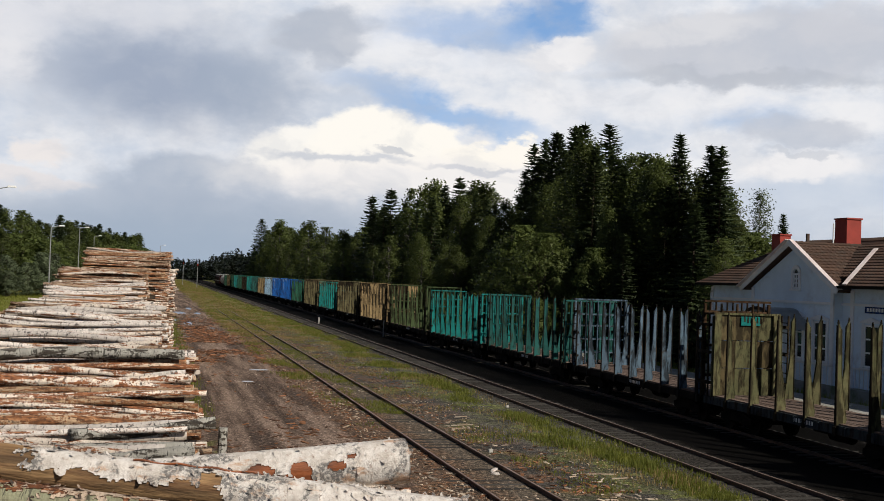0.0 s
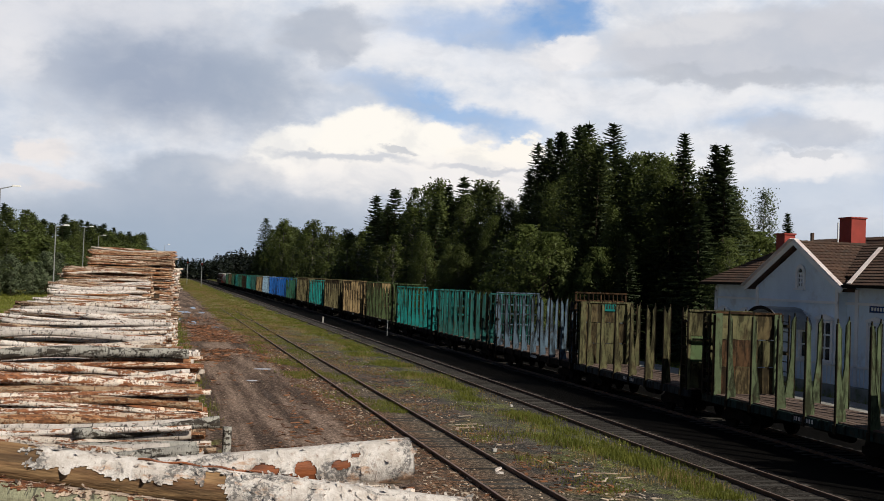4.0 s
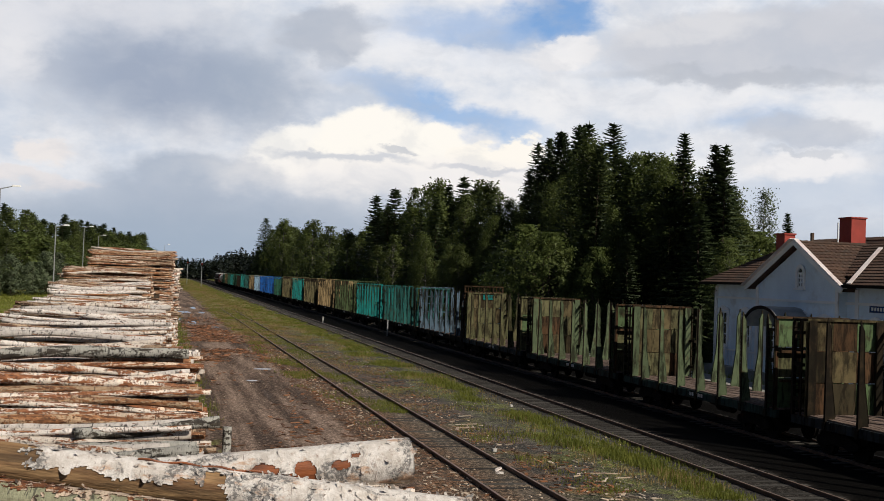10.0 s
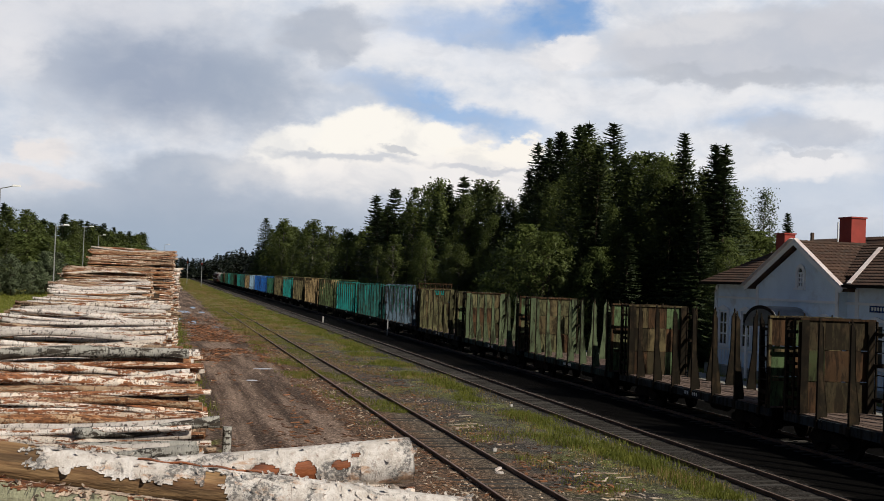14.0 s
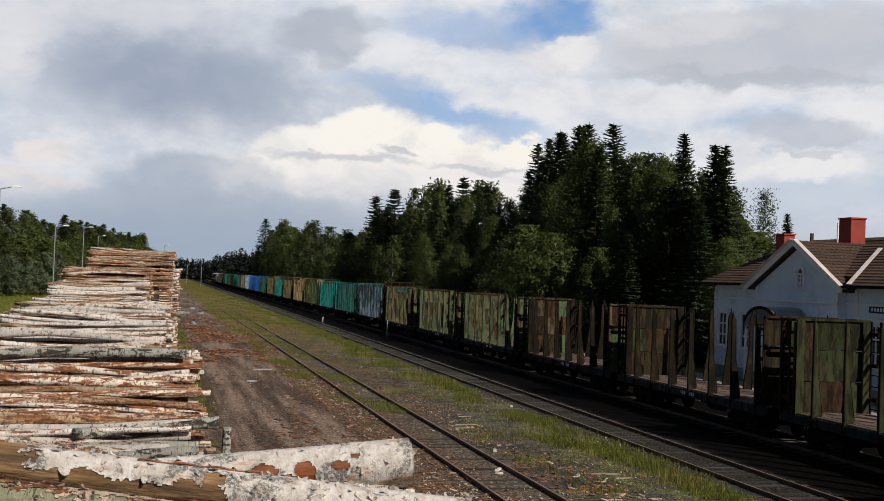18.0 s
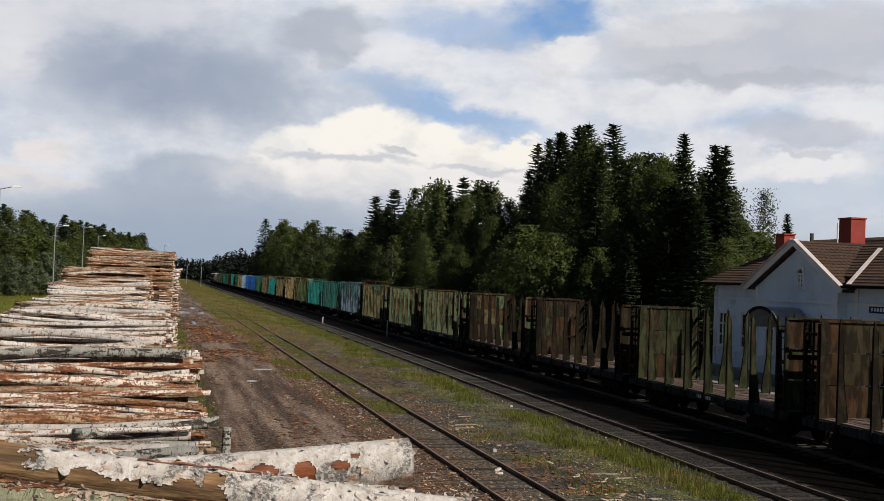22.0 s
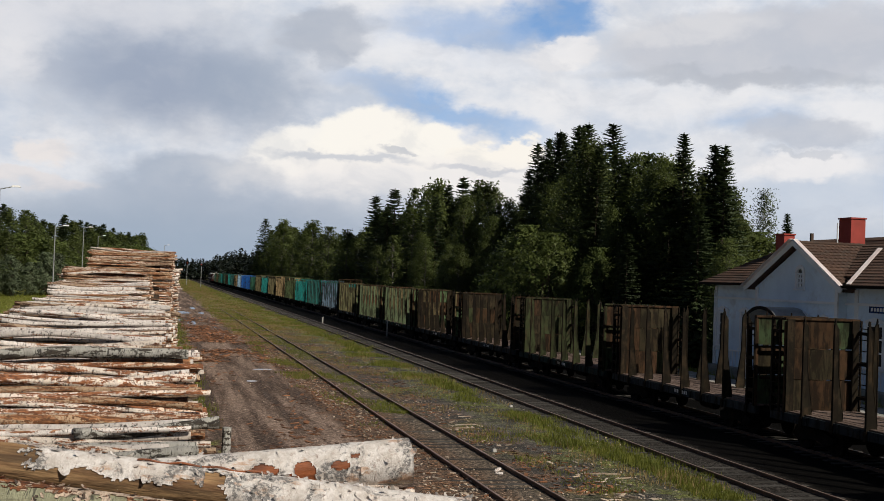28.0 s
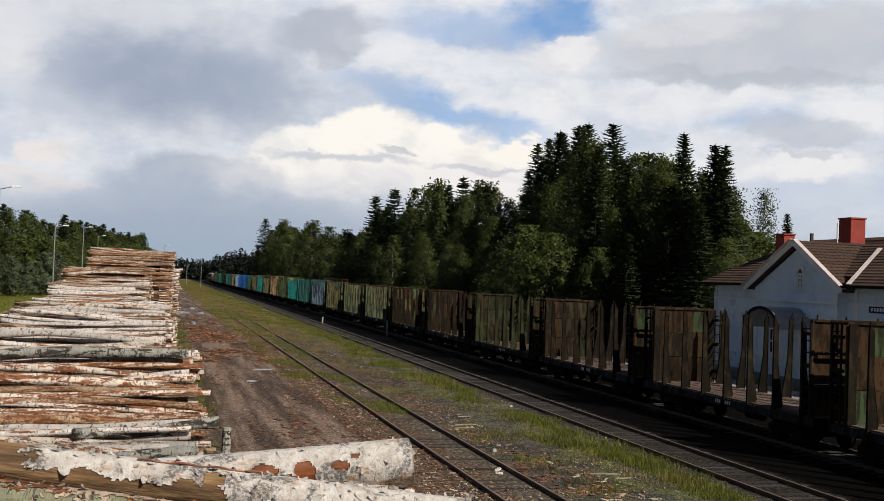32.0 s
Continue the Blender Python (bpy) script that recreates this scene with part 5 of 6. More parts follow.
            for sx in (-1, 1):
                part("corner_plate", cached(("corner", key, panel_top), lambda: Shape().box(0, 0, mid, 0.30, 0.03, rise - 0.1).mesh("corner_plate", stake_paint)), None, w, "", pose(sx * 1.30, y_wall - 0.10, 0))
    if patch is not None:
        part("patch", Shape().box(0, 0, 0, 0.85, 0.012, 0.36, bevel=0.004), patch, w, "small teal plate on the end wall", pose(0.15, half - 0.17 - deep, panel_top - 0.30))
        drips = Shape()
        for i in range(7):
            drips.box(-0.27 + i * 0.14, 0, -0.02 * (i % 3), 0.07, 0.006, 0.22 + 0.04 * (i % 2), top=(0.6, 1.0))
        part("worn_marks", drips, flange_paint, w, "dark upright scrapes across the teal plate", pose(0.15, half - 0.182 - deep, panel_top - 0.22))

    mark = Shape()
    for i in range(8):
        mark.box(0, i * 0.16, 0, 0.006, 0.09, 0.14)
    part("number", mark, M_NUMBER, w, "row of white number marks", pose(-1.475, -1.2, 1.08))
    wheels = bogie_parts(w, -half + 2.2) + bogie_parts(w, half - 2.2)
    MOVING.append((w, y_far - half, wheels))
    return w


def tank_wagon(y_far, colour, label):
    half = 5.6
    w = thing("tank_wagon", pose(TRAIN_X, y_far - half, RAIL_TOP), label, "railway wagon", "wagons of the train")
    underframe(w, half, M_STEEL, "tank")
    s = Shape()
    s.tube((0, -5.0, 2.75), (0, 5.0, 2.75), 1.5, 1.5, 24)
    s.tube((0, -5.3, 2.75), (0, -5.0, 2.75), 1.0, 1.5, 24)
    s.tube((0, 5.0, 2.75), (0, 5.3, 2.75), 1.5, 1.0, 24)
    part("tank", s, colour, w)
    part("dome", Shape().tube((0, 0, 4.2), (0, 0, 4.7), 0.5, 0.45, 14), colour, w)
    wheels = bogie_parts(w, -half + 2.0) + bogie_parts(w, half - 2.0)
    MOVING.append((w, y_far - half, wheels))


def locomotive(y_far):
    half = 8.2
    w = thing("locomotive", pose(TRAIN_X, y_far - half, RAIL_TOP), "dark red diesel locomotive with a pale roof at the train's head", "locomotive", "wagons of the train")
    body = Shape().prism([(-1.5, 1.1), (1.5, 1.1), (1.5, 3.6), (1.15, 4.2), (-1.15, 4.2), (-1.5, 3.6)], 1, -half + 0.3, half - 0.3)
    part("body", body, paint("maroon", (0.05, 0.014, 0.014), 0.2), w)
    part("roof", Shape().prism([(-1.2, 4.2), (1.2, 4.2), (0.8, 4.6), (-0.8, 4.6)], 1, -half + 0.5, half - 0.5), paint("pale", (0.62, 0.60, 0.57), 0.1), w, "pale roof")
    part("stripe", Shape().box(-1.51, 0, 2.3, 0.02, half * 2 - 0.8, 0.18), M_NUMBER, w, "pale stripe along the side")
    for i in range(6):
        part("window", Shape().box(-1.505, -half + 2 + i * 2.4, 3.2, 0.02, 0.9, 0.6), M_GLASS, w)
    underframe(w, half, M_STEEL, "loco")
    wheels = bogie_parts(w, -half + 2.6) + bogie_parts(w, half - 2.6)
    MOVING.append((w, y_far - half, wheels))


def make_train():
    green = paint("pale_green", (0.112, 0.145, 0.080), 0.20, (0.080, 0.105, 0.060), 0.32)
    plate = paint("plate_green", (0.092, 0.140, 0.066), 0.25, None, 0.3)
    yellow = paint("yellow_green", (0.140, 0.130, 0.068), 0.34, (0.092, 0.096, 0.048), 0.42)
    tan = paint("tan", (0.128, 0.100, 0.052), 0.38, (0.084, 0.070, 0.036), 0.45)
    rust = paint("rust_red", (0.095, 0.052, 0.028), 0.40, (0.062, 0.037, 0.020), 0.42)
    # darker copies of rust and plate: a weaker sun is put into the paint
    dim_rust = paint("dull_rust", (0.066, 0.036, 0.020), 0.40, (0.044, 0.026, 0.014), 0.42)
    dim_plate = paint("dull_green", (0.055, 0.082, 0.040), 0.28, None, 0.35)
    olive = paint("olive", (0.046, 0.056, 0.026), 0.34, None, 0.42)
    brown = paint("brown", (0.020, 0.017, 0.011), 0.45, (0.012, 0.010, 0.007), 0.55)
    dtan = paint("dark_tan", (0.050, 0.041, 0.024), 0.42, (0.033, 0.028, 0.016), 0.48)
    silver = paint("grey_blue", (0.105, 0.160, 0.215), 0.25, None, 0.4)
    teal = paint("teal", (0.015, 0.205, 0.190), 0.12, (0.013, 0.155, 0.148), 0.12)
    dteal = paint("dull_teal", (0.026, 0.115, 0.105), 0.2, None, 0.2)
    cream = paint("cream", (0.30, 0.22, 0.115), 0.22, None, 0.25)
    khaki = paint("khaki", (0.145, 0.130, 0.070), 0.28, None, 0.32)
    moss = paint("moss_green", (0.072, 0.105, 0.048), 0.2, None, 0.25)
    blue = paint("blue", (0.016, 0.11, 0.40), 0.08, None, 0.1)
    sky = paint("light_blue", (0.28, 0.44, 0.60), 0.08, None, 0.1)
    dgreen = paint("dark_green", (0.026, 0.11, 0.072), 0.18, None, 0.2)
    sills = {"g": paint("sill_teal", (0.03, 0.055, 0.05), 0.3), "b": paint("sill_grey", (0.045, 0.055, 0.060), 0.3)}
    step = 14.55
    # from the train's end to its head, by the place of each far end at nine seconds
    flats = [(-7, "brown"), (-6, "patched"), (-5, "patched"), (-4, "brown"), (-3, "rustgreen"), (-2, "brown"), (-1, "weathered"), (0, "green"), (1, "green"), (2, "yellow")]
    looks = {"green": (green, [yellow, tan, yellow, tan, tan, rust], sills["g"], "flat timber wagon with pale green stakes and rusty yellow end walls"),
             "brown": (brown, [dtan, dtan, dim_rust, olive, dim_rust], sills["b"], "flat timber wagon with brown rusted stakes and end walls"),
             "weathered": (brown, [rust, plate, dtan, rust, tan], sills["b"], "flat timber wagon with brown stakes, rust, green and tan end walls"),
             "patched": (brown, [dim_rust, dim_plate, dtan, dim_rust], sills["b"], "flat timber wagon with brown stakes, patched rust and green end walls"),
             "rustgreen": (olive, [dim_rust, dtan, olive], sills["g"], "flat timber wagon with olive stakes and rusty end walls"),
             "yellow": (yellow, [yellow, tan, yellow], sills["b"], "flat timber wagon with yellow-green stakes and yellowed end walls")}
    for k, look_ in flats:
        st, panels, sill, label = looks[look_]
        stake_wagon(45.73 + step * k + (0.2 if k == 2 else 0.0), st, panels, sill, label, look_, far_paint=plate if k > -2 else dim_plate, patch=teal if k == 2 else None)
    stake_wagon(89.4, silver, [silver], M_STEEL, "flat timber wagon with silvery blue stakes and lattice end walls", "silver", stakes=9, half=7.3, inset=(0.5, 0.5), deep=0.0, lattice=True, panel_top=4.72, portal=rust)
    y = 105.3
    rows = [(dteal, "dull teal timber wagon with close upright stakes", None, False), (teal, "bright teal timber wagon with close upright stakes", None, False),
            (moss, "moss green timber wagon with a high end frame", moss, False), (cream, "cream timber wagon with brown end walls", cream, True),
            (khaki, "khaki timber wagon with brown end walls", silver, True), (teal, "bright teal timber wagon with close upright stakes", None, False),
            (khaki, "khaki timber wagon with brown end walls", cream, True), (dgreen, "dark green timber wagon with stakes", None, False), (blue, "bright blue timber wagon with upright stakes", None, False),
            (blue, "bright blue timber wagon with upright stakes", None, False), (sky, "light blue timber wagon with stakes", None, False), (cream, "cream timber wagon with open end walls", None, False),
            (dteal, "dull teal timber wagon with close upright stakes", None, False), (teal, "bright teal timber wagon with close upright stakes", None, False),
            (brown, "brown rusted timber wagon with stakes", None, False), (dgreen, "dark green timber wagon with stakes", None, False), (teal, "bright teal timber wagon with close upright stakes", None, False),
            (dgreen, "dark green timber wagon with stakes", None, False), (tan, "tan timber wagon with upright stakes", None, False), (dgreen, "dark green timber wagon with stakes", None, False)]
    for i, (c, label, rail, gaps) in enumerate(rows):
        stake_wagon(y, c, [dtan, brown, c] if gaps else [c], M_STEEL, label, c.name + str(gaps), stakes=9 if i > 1 else 10, half=7.35, inset=(0.45, 0.45), deep=0.0, lattice=not gaps, stake_top=4.45 if i % 3 else 4.6, panel_top=4.85 if rail else 4.6)
        y += 16.1
    tank_wagon(y - 3.0, paint("pale", (0.62, 0.60, 0.57), 0.1), "white tank wagon near the train's head")
    tank_wagon(y + 9.5, paint("pale", (0.62, 0.60, 0.57), 0.1), "white tank wagon near the train's head")
    locomotive(y + 29.0)
    locomotive(y + 46.0)


make_train()

# ---- station house ----
HOUSE_LEFT, HOUSE_RIGHT = 67.0, 34.0
WALL_X, GABLE_X, BACK_X = 35.5, 35.0, 44.0
G0, G1, GA = 52.5, 61.0, 56.5
BASE_Z = 0.45
BACKZ = 9.2


def roof_patch(name, house, corners, course=0.34, label=""):
    """Tiles laid in courses over a roof slope given by its corners (lower edge first, then upper edge)."""
    a, b, c, d = [Vector(p) for p in corners]      # a-b eave, d-c top
    normal = (b - a).cross(d - a).normalized()
    if normal.z < 0:
        normal = -normal
    slab = Shape()
    vs = [a, b, c, d]
    slab.put([tuple(p) for p in vs] + [tuple(p - normal * 0.12) for p in vs], [(0, 1, 2, 3), (4, 5, 6, 7), (0, 1, 5, 4), (1, 2, 6, 5), (2, 3, 7, 6), (3, 0, 4, 7)])
    roof = part(name, slab, M_TILE, house, label)
    rise = min((d - a).length, (c - b).length)
    n = max(2, int(rise / course))
    for i in range(n):
        f0, f1 = i / n, min(1.0, (i + 1.12) / n)
        p0, p1 = a.lerp(d, f0), b.lerp(c, f0)
        q0, q1 = a.lerp(d, f1), b.lerp(c, f1)
        s = Shape()
        pieces = max(1, int((p1 - p0).length / 0.30))
        for j in range(pieces):
            g0, g1 = j / pieces, (j + 1) / pieces
            gm = (g0 + g1) / 2
            low = [p0.lerp(p1, g) for g in (g0, gm, g1)]
            top = [q0.lerp(q1, g) for g in (g0, gm, g1)]
            up = [normal * 0.055, normal * 0.09, normal * 0.055]
            up2 = [normal * 0.012, normal * 0.035, normal * 0.012]
            v = [tuple(p + u) for p, u in zip(low, up)] + [tuple(p + u) for p, u in zip(top, up2)] + [tuple(p + normal * 0.004) for p in low]
            s.put(v, [(0, 1, 4, 3), (1, 2, 5, 4), (0, 1, 7, 6), (1, 2, 8, 7)])
        part("tile_course", s, M_TILE, roof)
    return roof


def window_at(house, x, y, z0, z1, w, arched=False, bars=(1, 3)):
    """A casement set in the wall towards the track, with frame, bars, panes and a moulded surround."""
    def boxes(*rows):
        s = Shape()
        for r in rows:
            s.box(*r)
        return s
    h = z1 - z0
    fr = Shape()
    t = 0.10
    fr.box(x, y - w / 2, (z0 + z1) / 2, 0.09, t, h)
    fr.box(x, y + w / 2, (z0 + z1) / 2, 0.09, t, h)
    fr.box(x, y, z0, 0.09, w + t, t)
    fr.box(x, y, z1, 0.09, w + t, t)
    win = part("window", fr, M_TRIM, house, "white-painted casement with small panes")
    for i in range(bars[0]):
        part("glazing_bar", boxes((x, y - w / 2 + w * (i + 1) / (bars[0] + 1), (z0 + z1) / 2, 0.07, 0.11, h)), M_TRIM, win)
    for j in range(bars[1] - 1):
        part("glazing_bar", boxes((x - 0.004, y, z0 + h * (j + 1) / bars[1], 0.06, w, 0.085)), M_TRIM, win)
    for i in range(bars[0] + 1):
        for j in range(bars[1]):
            part("pane", boxes((x + 0.015, y - w / 2 + w * (i + 0.5) / (bars[0] + 1), z0 + h * (j + 0.5) / bars[1], 0.012, w / (bars[0] + 1) - 0.05, h / bars[1] - 0.05)), M_GLASS, win)
    sur = Shape()
    sur.box(x - 0.03, y - w / 2 - 0.13, (z0 + z1) / 2, 0.10, 0.16, h + 0.2)
    sur.box(x - 0.03, y + w / 2 + 0.13, (z0 + z1) / 2, 0.10, 0.16, h + 0.2)
    sur.box(x - 0.06, y, z0 - 0.12, 0.18, w + 0.5, 0.10)
    if arched:
        c = 9
        outer = [(y + (w / 2 + 0.21) * math.cos(math.pi * i / c), z1 + 0.05 + (w / 2 + 0.21) * math.sin(math.pi * i / c)) for i in range(c + 1)]
        inner = [(y + (w / 2) * math.cos(math.pi * i / c), z1 + 0.05 + (w / 2) * math.sin(math.pi * i / c)) for i in range(c, -1, -1)]
        for i in range(c):
            sur.prism([outer[i], outer[i + 1], inner[c - i - 1], inner[c - i]], 0, x - 0.08, x + 0.02)
        fan = [(y + (w / 2) * math.cos(math.pi * i / c), z1 + 0.02 + (w / 2) * math.sin(math.pi * i / c)) for i in range(c + 1)]
        part("pane", Shape().prism(fan, 0, x + 0.008, x + 0.02), M_GLASS, win)
    else:
        sur.prism([(y - w / 2 - 0.32, z1 + 0.12), (y + w / 2 + 0.32, z1 + 0.12), (y + w / 2 + 0.22, z1 + 0.24), (y, z1 + 0.42), (y - w / 2 - 0.22, z1 + 0.24)], 0, x - 0.12, x + 0.02)
    part("surround", sur, M_TRIM, win)


def make_house():
    house = thing("station_house", pose(0, 0, 0), "pale blue-white wooden station house with a brown tiled roof", "house")
    body = Shape()
    body.box((WALL_X + BACK_X) / 2, (HOUSE_LEFT + HOUSE_RIGHT) / 2, (5.75 + BASE_Z) / 2 + 0.22, BACK_X - WALL_X, HOUSE_LEFT - HOUSE_RIGHT, 5.75 - BASE_Z)
    part("wall", body, M_HOUSE, house, "pale weathered boarded wall")
    gable = Shape().prism([(G0, BASE_Z), (G1, BASE_Z), (G1, 5.85), (GA, 8.08), (G0, 5.85)], 0, GABLE_X, GABLE_X + 3.0)
    part("gable_wall", gable, M_HOUSE, house, "pale gable wall facing the tracks")
    part("plinth", Shape().box((WALL_X + BACK_X) / 2 - 0.3, (HOUSE_LEFT + HOUSE_RIGHT) / 2, 0.35, BACK_X - WALL_X + 0.8, HOUSE_LEFT - HOUSE_RIGHT + 0.1, 0.7), M_CONCRETE, house, "grey stone plinth")
    for x, y in ((WALL_X - 0.03, HOUSE_LEFT - 0.12), (GABLE_X - 0.03, G1 - 0.14), (GABLE_X - 0.03, G0 + 0.14), (WALL_X - 0.03, G0 - 0.9)):
        part("corner_board", Shape().box(x, y, 3.1, 0.08, 0.28, 5.4), M_TRIM, house)
    for y0, y1, x in ((G1, HOUSE_LEFT, WALL_X), (G0, G1, GABLE_X), (HOUSE_RIGHT, G0, WALL_X)):
        part("cornice", Shape().box(x - 0.05, (y0 + y1) / 2, 5.05, 0.12, y1 - y0, 0.14), M_TRIM, house)
        part("dado_rail", Shape().box(x - 0.035, (y0 + y1) / 2, 1.72, 0.07, y1 - y0, 0.09), M_TRIM, house)
        n = int((y1 - y0) / 0.36)
        for i in range(n):
            part("board", cached("hboard", lambda: Shape().box(0, 0, 1.2, 0.03, 0.05, 0.95).mesh("board", M_TRIM)), None, house, "", pose(x - 0.02, y0 + (i + 0.5) * (y1 - y0) / n, 0))
    # roofs
    ez, rz, rx = 5.98, 8.45, 39.3
    ov = 0.75
    L, R = HOUSE_LEFT + 0.95, HOUSE_RIGHT - 0.9
    g0, g1, mx = G0 - 0.78, G1 + 0.88, WALL_X - ov + 0.2 * (rx - WALL_X + ov)
    rise = (rz - ez) / (rx - WALL_X + ov)
    mz = ez + (mx - WALL_X + ov) * rise
    roof_patch("roof", house, [(WALL_X - ov, g0, ez), (WALL_X - ov, R, ez), (rx, R + 4, rz), (rx, g0, rz)], label="brown tiled main roof")
    roof_patch("roof", house, [(mx, g1, mz), (mx, g0, mz), (rx, g0, rz), (rx, g1, rz)], label="brown tiled main roof")
    roof_patch("roof", house, [(WALL_X - ov, L, ez), (WALL_X - ov, g1, ez), (rx, g1, rz), (rx, 64.9, rz)], label="brown tiled main roof")
    roof_patch("roof", house, [(BACK_X + ov, L, ez), (WALL_X - ov, L, ez), (rx, 64.9, rz), (rx + 0.05, 64.9, rz)], label="brown tiled hip of the roof")
    roof_patch("roof", house, [(BACK_X + ov, R, ez), (BACK_X + ov, L, ez), (rx, 64.9, rz), (rx, R + 4, rz)], label="brown tiled back slope")
    gz = 8.36
    for ye, sgn in ((G0 - 0.75, -1), (G1 + 0.85, 1)):
        roof_patch("gable_roof", house, [(GABLE_X - 0.32, ye, 5.75), (GABLE_X + 0.6, ye, 5.75), (GABLE_X + 4.2, GA, gz), (GABLE_X - 0.32, GA, gz)] if sgn < 0 else
                   [(GABLE_X + 0.6, ye, 5.75), (GABLE_X - 0.32, ye, 5.75), (GABLE_X - 0.32, GA, gz), (GABLE_X + 4.2, GA, gz)], label="brown tiled roof over the gable")
        a, b = Vector((GABLE_X - 0.37, ye, 5.72)), Vector((GABLE_X - 0.37, GA, gz + 0.06))
        d = b - a
        m = d.to_track_quat("Y", "Z").to_matrix().to_4x4()
        part("bargeboard", Shape().box(-0.03, 0, 0, 0.07, d.length + 0.1, 0.27), M_TRIM, house, "white bargeboard under the gable's edge", Matrix.Translation((a + b) / 2 - Vector((0, 0, 0.02))) @ m)
        part("edge_flashing", Shape().box(0.10, 0, 0.15, 0.28, d.length + 0.1, 0.03), M_FLASH, house, "", Matrix.Translation((a + b) / 2) @ m)
    v0, v1 = Vector((WALL_X - ov, 51.3, ez + 0.06)), Vector((38.6, 54.1, ez + (38.6 - WALL_X + ov) * rise + 0.06))
    d = v1 - v0
    part("valley_flashing", Shape().box(0, 0, 0.06, 0.24, d.length, 0.04), M_FLASH, house, "pale metal strip in the roof valley", Matrix.Translation((v0 + v1) / 2) @ d.to_track_quat("Y", "Z").to_matrix().to_4x4())
    part("gutter", Shape().box(WALL_X - ov - 0.05, (HOUSE_RIGHT + G0) / 2 - 0.5, ez - 0.04, 0.14, G0 - HOUSE_RIGHT - 0.3, 0.14), M_STEEL, house, "dark eaves gutter")
    part("gutter", Shape().box(WALL_X - ov - 0.05, (L + G1) / 2 + 0.3, ez - 0.04, 0.14, L - G1 - 0.8, 0.14), M_STEEL, house, "dark eaves gutter")
    part("downpipe", Shape().tube((WALL_X - 0.1, HOUSE_LEFT - 0.05, 0.6), (WALL_X - 0.1, HOUSE_LEFT - 0.05, 5.5), 0.05), M_TRIM, house)
    ridge = Shape()
    for i in range(12):
        x = GABLE_X - 0.3 + i * 0.38
        ridge.tube((x, GA, gz + 0.03), (x + 0.43, GA, gz + 0.05), 0.10, 0.115, 8)
    part("ridge_tiles", ridge, M_TILE, house)
    # the back wing, seen over the ridge
    roof_patch("roof", house, [(42.2, 68.6, BACKZ - 1.2), (42.2, R, BACKZ - 1.2), (43.6, R, BACKZ), (43.6, 68.6, BACKZ)], label="dark tiled roof of the back wing")
    part("chimney", Shape().box(42.6, 67.2, 8.3, 0.18, 0.18, 2.6), M_TILE, house, "small brown flue stack")
    # chimneys
    for x, y, z0, z1, w, l in ((41.2, 60.6, 7.8, 10.2, 1.0, 1.25), (38.6, 63.9, 8.2, 9.2, 0.75, 1.0)):
        c = Shape().box(x, y, (z0 + z1) / 2, w, l, z1 - z0)
        c.box(x, y, z1 + 0.03, w + 0.12, l + 0.12, 0.09)
        part("chimney", c, M_REDPAINT, house, "red painted chimney")
    part("flue", Shape().tube((38.2, 57.6, 8.3), (38.2, 57.6, 9.7), 0.045), M_TRIM, house, "thin white flue pipe")
    # openings
    window_at(house, GABLE_X - 0.01, 56.2, 5.85, 6.62, 0.50, True, (1, 3))
    for y in (53.7,):
        window_at(house, GABLE_X - 0.01, y, 1.9, 4.0, 1.15)
    for y in (49.9, 46.0, 42.0, 38.0):
        window_at(house, WALL_X - 0.01, y, 1.9, 4.0, 1.15)
    window_at(house, WALL_X - 0.01, 65.9, 2.0, 4.1, 0.95)
    window_at(house, WALL_X - 0.01, 63.0, 2.0, 4.1, 0.95)
    window_at(house, GABLE_X - 0.01, 59.3, 1.95, 4.1, 0.85)
    window_at(house, GABLE_X - 0.01, 55.7, 1.95, 4.1, 0.55, False, (0, 3))
    door = Shape().box(GABLE_X - 0.03, 57.5, 1.75, 0.10, 1.3, 2.5)
    d_ = part("door", door, M_HOUSE, house, "pale panelled double door")
    for z in (1.1, 2.0):
        for y in (57.2, 57.8):
            part("panel", Shape().box(GABLE_X - 0.09, y, z, 0.03, 0.4, 0.7), M_TRIM, d_)
    # porch roof: a barrel of sheet metal on posts
    c, r, yc, zc = 16, 1.85, 56.8, 3.55
    arc = [(yc + r * math.cos(math.pi * i / c), zc + 0.62 * r * math.sin(math.pi * i / c)) for i in range(c + 1)]
    s = Shape().prism(arc + [(y, z - 0.06) for y, z in reversed(arc)], 0, GABLE_X - 2.1, GABLE_X - 0.01)
    porch = part("porch_roof", s, M_GALV, house, "curved grey sheet metal porch roof")
    rim = Shape().prism([(y, z + 0.03) for y, z in arc] + [(y, z - 0.16) for y, z in reversed(arc)], 0, GABLE_X - 2.16, GABLE_X - 2.1)
    part("rim", rim, M_STEEL, porch, "dark rim")
    for y in (yc - r + 0.1, yc + r - 0.1):
        part("post", Shape().box(GABLE_X - 2.0, y, 1.9, 0.14, 0.14, 2.9, bevel=0.02), M_TRIM, porch)
    sign = Shape().box(WALL_X - 0.06, 49.6, 4.82, 0.05, 1.7, 0.36)
    sg = part("sign", sign, paint("sign_blue", (0.05, 0.10, 0.28), 0.0), house, "small blue sign under the eaves")
    bars = Shape()
    for i in range(6):
        bars.box(WALL_X - 0.09, 49.0 + i * 0.24, 4.82, 0.01, 0.15, 0.18)
    part("lettering", bars, M_NUMBER, sg, "pale unreadable lettering")


def make_platform():
    tagged(new("platform", Shape().box(29.6, 45, 0.18, 5.6, 110, 0.42).mesh("platform", M_CONCRETE)), "low platform between the train and the station house", "platform", kind="structure")


make_house()
make_platform()


